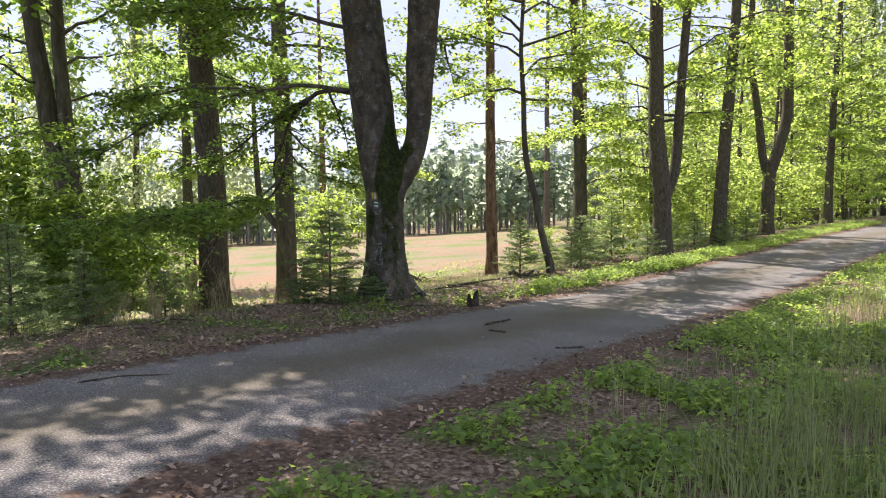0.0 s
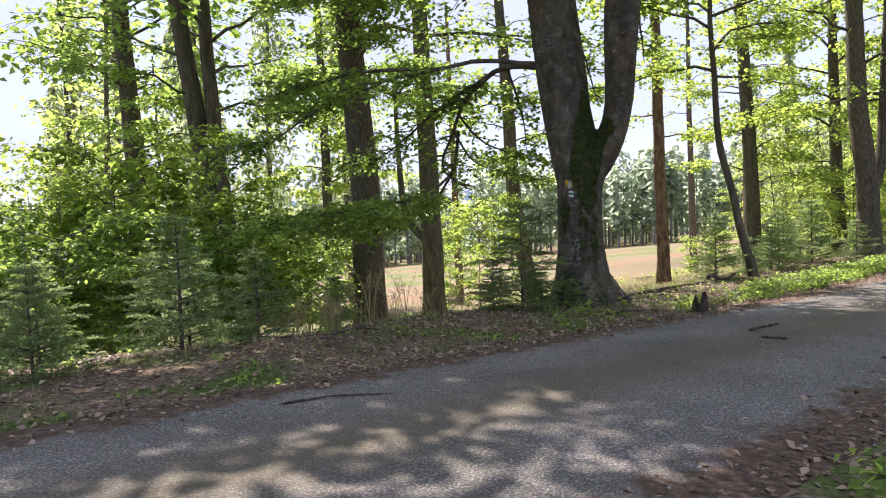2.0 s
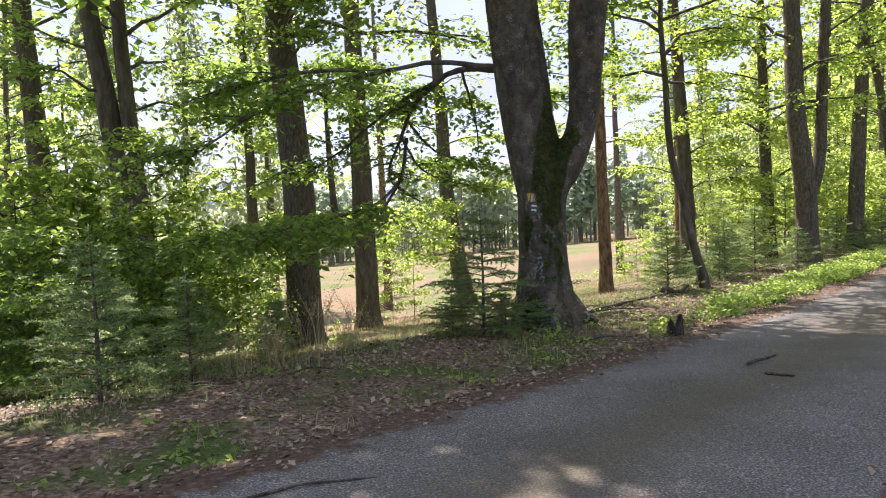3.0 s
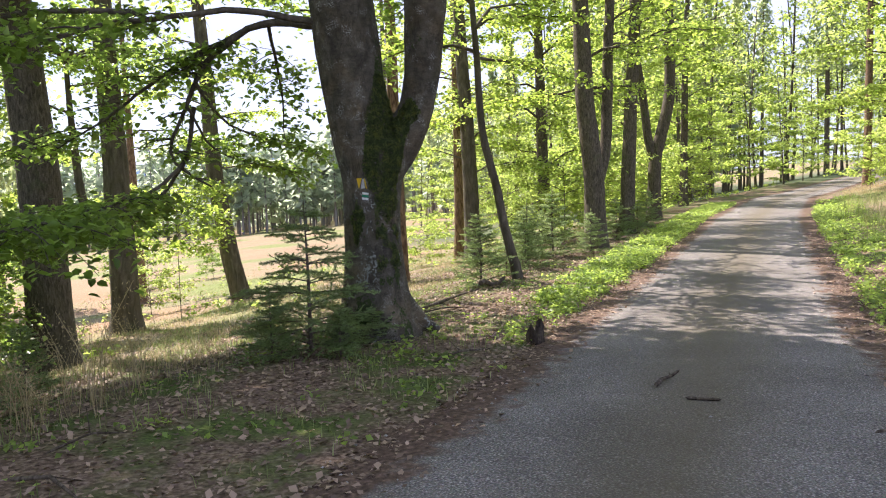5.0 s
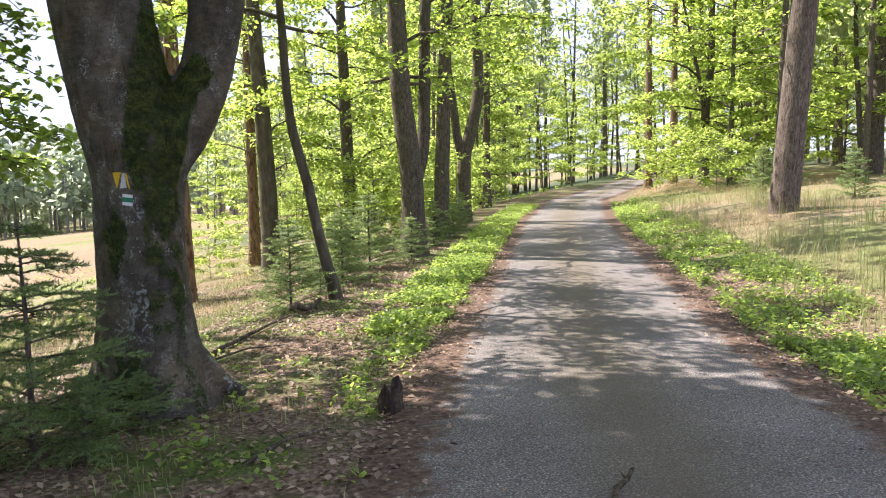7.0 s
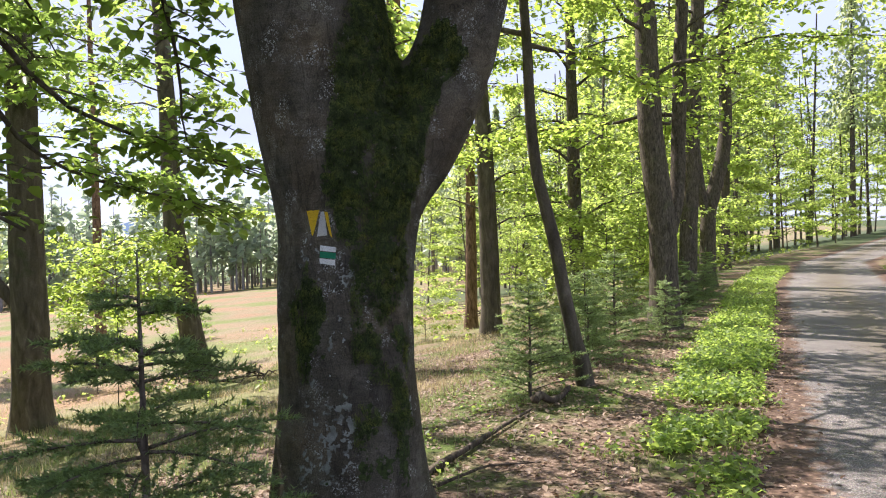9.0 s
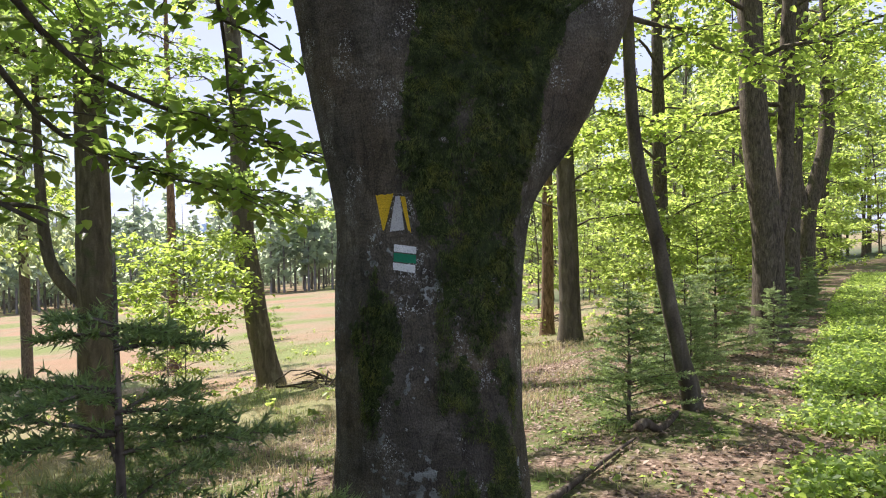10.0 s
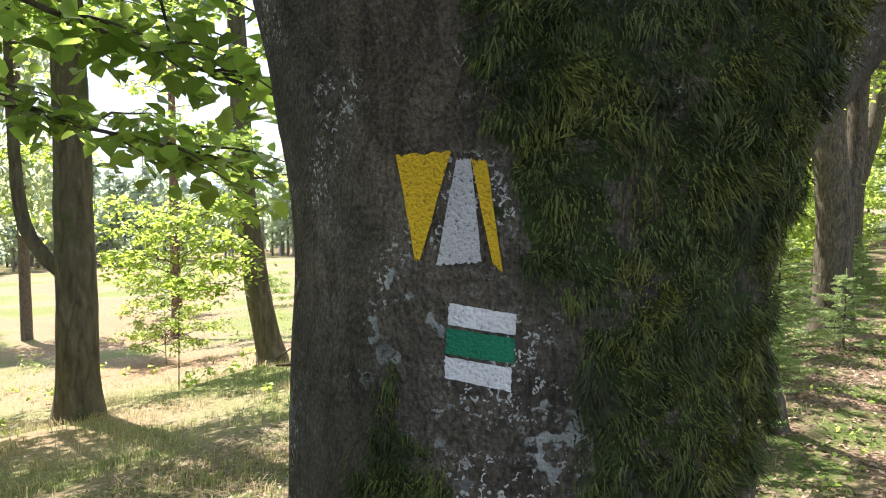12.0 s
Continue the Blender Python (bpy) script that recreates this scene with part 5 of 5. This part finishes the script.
def rotten_stump(x, y):
    rng = np.random.default_rng(15)
    thing = tagged(base_at("tree_stump", x, y), "small dark rotten tree stump at the road edge", "stump")
    sides, rows = 14, 7
    v = []
    for k in range(rows):
        for i in range(sides):
            a = i / sides * 6.283
            lobe = 1 + 0.22 * math.sin(3 * a + 1) + 0.15 * math.sin(5 * a)
            r = (0.07 + 0.05 * math.exp(-k * 1.1)) * lobe * rng.uniform(0.9, 1.1)
            top = 0.22 * (0.55 + 0.45 * math.sin(2 * a + 0.6)) * rng.uniform(0.85, 1.15)
            v.append((r * math.cos(a), r * math.sin(a), -0.06 + (top + 0.06) * k / (rows - 1)))
    v.append((0, 0, 0.1))
    f = [[k * sides + i, k * sides + (i + 1) % sides, (k + 1) * sides + (i + 1) % sides, (k + 1) * sides + i] for k in range(rows - 1) for i in range(sides)]
    f += [[(rows - 1) * sides + i, (rows - 1) * sides + (i + 1) % sides, len(v) - 1, len(v) - 1] for i in range(sides)]
    part("wood", mesh_of("wood", np.array(v), drop_doubles(np.array(f)), ROTTEN), thing)


rotten_stump(0.36, 10.62)


def brush_pile(x, y, size, count, seed):
    """A heap of cut twigs."""
    rng = np.random.default_rng(seed)
    thing = tagged(base_at("brush_pile", x, y), "low heap of dry cut branches on the meadow", "brush pile")
    for _ in range(count):
        a, le, h = rng.uniform(0, 6.283), size * rng.uniform(0.5, 1.1), rng.uniform(0.03, 0.28) * size
        c = rng.normal(0, size * 0.3, 2)
        p = np.array([(c[0] - math.cos(a) * le / 2, c[1] - math.sin(a) * le / 2, h * 0.3), (c[0], c[1], h), (c[0] + math.cos(a) * le / 2, c[1] + math.sin(a) * le / 2, h * rng.uniform(0.2, 1.2))])
        v, f = tube(p, [0.02, 0.016, 0.006], 5)
        part("branch", mesh_of("branch", v, drop_doubles(f), WOOD_DARK), thing)


brush_pile(-6.9, 41.0, 1.8, 26, 81)
brush_pile(-1.0, 25.6, 1.1, 16, 82)
brush_pile(6.6, 33.5, 1.3, 18, 83)
brush_pile(2.6, 38.0, 1.2, 14, 84)


# ---- ground cover ----
cover = np.random.default_rng(101)


def strew(count, s0, s1, q0, q1, clump=0.0, size=1.2, seed=0):
    """Places in a stretch of the plan, q from the road's middle; clump: how patchy."""
    s, q = cover.uniform(s0, s1, count), cover.uniform(q0, q1, count)
    x, y = place_of(s, q + road_mid(s))
    if clump:
        k = np.array([noise.noise(Vector((a / size + seed, b / size, 0))) for a, b in zip(x, y)])
        m = k > cover.uniform(-0.5, 0.5, count) * (1 - clump) + clump * 0.25
        x, y, s, q = x[m], y[m], s[m], q[m]
    return x, y, height(x, y), s, q


def stuff(name, meshes, label, category):
    return tagged(new(name, meshes), label, category, kind="stuff")


def herb_patch(name, places, size, tall, material, label, per=9):
    """Low leafy plants: a few stalks' worth of leaves at each place."""
    x, y, z = places[:3]
    n = len(x)
    h = tall * cover.uniform(0.4, 1.1, n)
    cx = np.repeat(x, per) + cover.normal(0, 0.055, n * per)
    cy = np.repeat(y, per) + cover.normal(0, 0.055, n * per)
    cz = np.repeat(z, per) + np.repeat(h, per) * cover.uniform(0.25, 1.0, n * per)
    v, f = leaves(np.stack([cx, cy, cz], -1), size, cover, flat=0.55, fine=False, droop=0.2, slim=0.36)
    return stuff(name, mesh_of(name, v, f, material), label, "plants")


def grass_patch(name, places, tall, width, material, label, lean=0.35, per=1):
    x, y, z = places[:3]
    if per > 1:
        x, y, z = (np.repeat(a, per) for a in (x, y, z))
        x, y = x + cover.normal(0, 0.035, len(x)), y + cover.normal(0, 0.035, len(y))
    v, f = blades(x, y, z - 0.01, tall, width, cover, lean)
    return stuff(name, mesh_of(name, v, f, material), label, "grass")


def fallen_leaves(name, places, size, label):
    x, y, z = places[:3]
    v, f = leaves(np.stack([x, y, z + cover.uniform(0.003, 0.02, len(x))], -1), size, cover, flat=0.75, droop=0.0, slim=0.34)
    return stuff(name, mesh_of(name, v, f, LITTER), label, "leaf litter")


def both(*many):
    return [np.concatenate(c) for c in zip(*many)]


fallen_leaves("fallen_leaves", both(strew(20000, -9, 13, 1.35, 5.5), strew(6000, -8, 8, -3.4, -1.35), strew(2600, -8, 16, 1.05, 1.6), strew(2000, -8, 16, -1.6, -1.05), strew(160, -8, 10, -1.2, 1.2), strew(16000, -2, 14, 4.5, 9)), 0.05, "brown fallen beech leaves on the ground")
herb_patch("verge_herbs", both(strew(3600, 3.0, 14, 1.6, 2.3, 0.4, 0.7), strew(5200, 6, 30, 1.5, 2.5, 0.1, 1.0), strew(260, -1, 4, 1.7, 2.6, 0.7, 0.7)), 0.055, 0.17, LEAF_GREEN, "bright green nettles and ground elder along the verge", 9)
herb_patch("roadside_herbs", both(strew(6500, -7, 4, -4.4, -1.75, 0.42, 0.9, 3), strew(6000, 1, 30, -3.0, -1.6, 0.2, 1.0, 5)), 0.06, 0.15, LEAF_GREEN, "low green herbs beside the road", 9)
herb_patch("verge_sprigs", strew(700, -8, 8, 1.5, 4.5, 0.7, 0.6, 9), 0.05, 0.1, LEAF_GREEN, "small green seedlings in the leaf litter", 7)
grass_patch("verge_grass", both(strew(9000, -10, 10, 1.5, 4.4, 0.6, 0.8, 2), strew(3000, -10, 4, 3.0, 5.5, 0.5, 1, 4)), 0.11, 0.0035, GRASS_GREEN, "short green grass on the verge", 0.6)
grass_patch("tall_grass", both(strew(4200, -7.5, 3, -7.0, -3.3, 0.2, 1.2, 6), strew(1800, -3, 26, -6, -2.3, 0.3, 1.5, 7)), 0.5, 0.0035, GRASS_GREEN, "tall green grass beside the road", 0.45, 5)
grass_patch("straw_grass", both(strew(900, -7.5, 3, -7.0, -3.6, 0.35, 1.0, 8), strew(16000, 3, 40, -9, -2.6, 0.2, 2.0, 7)), 0.33, 0.0017, GRASS_STRAW, "tall pale dry grass with feathery tips", 1.1, 4)
grass_patch("thicket_grass", strew(260, -4, 1, 3.5, 5.5, 0.5, 0.8, 12), 0.4, 0.002, GRASS_STRAW, "dry grass stalks at the edge of the thicket", 0.5, 5)
grass_patch("meadow_grass", both(strew(24000, 0, 26, 5.2, 16, 0.45, 1.6, 13), strew(15000, 4, 50, 14, 34, 0.3, 2.5, 14)), 0.15, 0.004, GRASS_STRAW, "pale dry meadow grass", 1.0, 3)
grass_patch("meadow_green", both(strew(30000, -2, 22, 4.8, 13, 0.6, 1.3, 15), strew(14000, 4, 50, 12, 34, 0.45, 3.0, 16)), 0.11, 0.005, GRASS_GREEN, "patchy green meadow grass", 0.7, 3)
herb_patch("meadow_weeds", both(strew(900, 2, 45, 8, 34, 0.6, 2.0, 17), strew(300, 14, 50, 3.2, 9, 0.2, 2.0, 18)), 0.12, 0.35, LEAF_LIGHT, "scattered green weeds in the meadow", 12)


def pebbles():
    x, y, z, s, q = both(strew(900, -8, 14, -1.35, 1.35), strew(700, -8, 14, -1.7, -1.1), strew(700, -8, 14, 1.1, 1.7))
    n = len(x)
    r = 0.004 + 0.010 * cover.random(n) ** 3
    shape = np.array([(1, 0, 0), (0, 1, 0), (-1, 0, 0), (0, -1, 0), (0, 0, 0.8), (0, 0, -0.8)])
    v = np.stack([x, y, z + 0.025 * np.clip(1 - (q / 1.75) ** 2, 0, 1) + r * 0.4], -1)[:, None, :] + shape[None] * r[:, None, None] * cover.uniform(0.6, 1.3, (n, 6, 1))
    b = np.arange(n)[:, None] * 6
    f = np.vstack([b + t for t in ([0, 1, 4], [1, 2, 4], [2, 3, 4], [3, 0, 4], [1, 0, 5], [2, 1, 5], [3, 2, 5], [0, 3, 5])])
    stuff("pebbles", mesh_of("pebbles", v.reshape(-1, 3), f, STONE, False), "small loose grey stones on the road", "stones")


pebbles()


# ---- hills beyond the valley ----
def hills():
    # Haze over the hills is put in as an even blue glow.
    m, n, l = nodes_of("hills_haze_glow")
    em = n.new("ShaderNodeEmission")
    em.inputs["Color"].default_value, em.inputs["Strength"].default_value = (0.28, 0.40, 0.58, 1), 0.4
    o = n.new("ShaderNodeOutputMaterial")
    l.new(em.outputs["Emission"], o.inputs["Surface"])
    for k, (dist, top) in enumerate(((2200, 44), (1300, 4))):
        az = np.radians(np.linspace(-70, 24, 120))
        up = top + 26 * np.sin(az * 5 + k) + 12 * np.sin(az * 13 + 2 * k) + 5 * np.sin(az * 41)
        x, y = np.sin(az) * dist, np.cos(az) * dist
        v = np.vstack([np.stack([x, y, 0 * x - 90], -1), np.stack([x, y, up], -1), np.stack([x * 1.2, y * 1.2, up - 60], -1)])
        c = len(az)
        i = np.arange(c - 1)
        f = np.vstack([np.stack([i, i + 1, i + 1 + c, i + c], -1), np.stack([i + c, i + 1 + c, i + 1 + 2 * c, i + 2 * c], -1)])
        tagged(new("backdrop", mesh_of("backdrop", v, f, m)), "distant wooded hills with their blue haze put in as a glow", "backdrop", kind="structure")


hills()
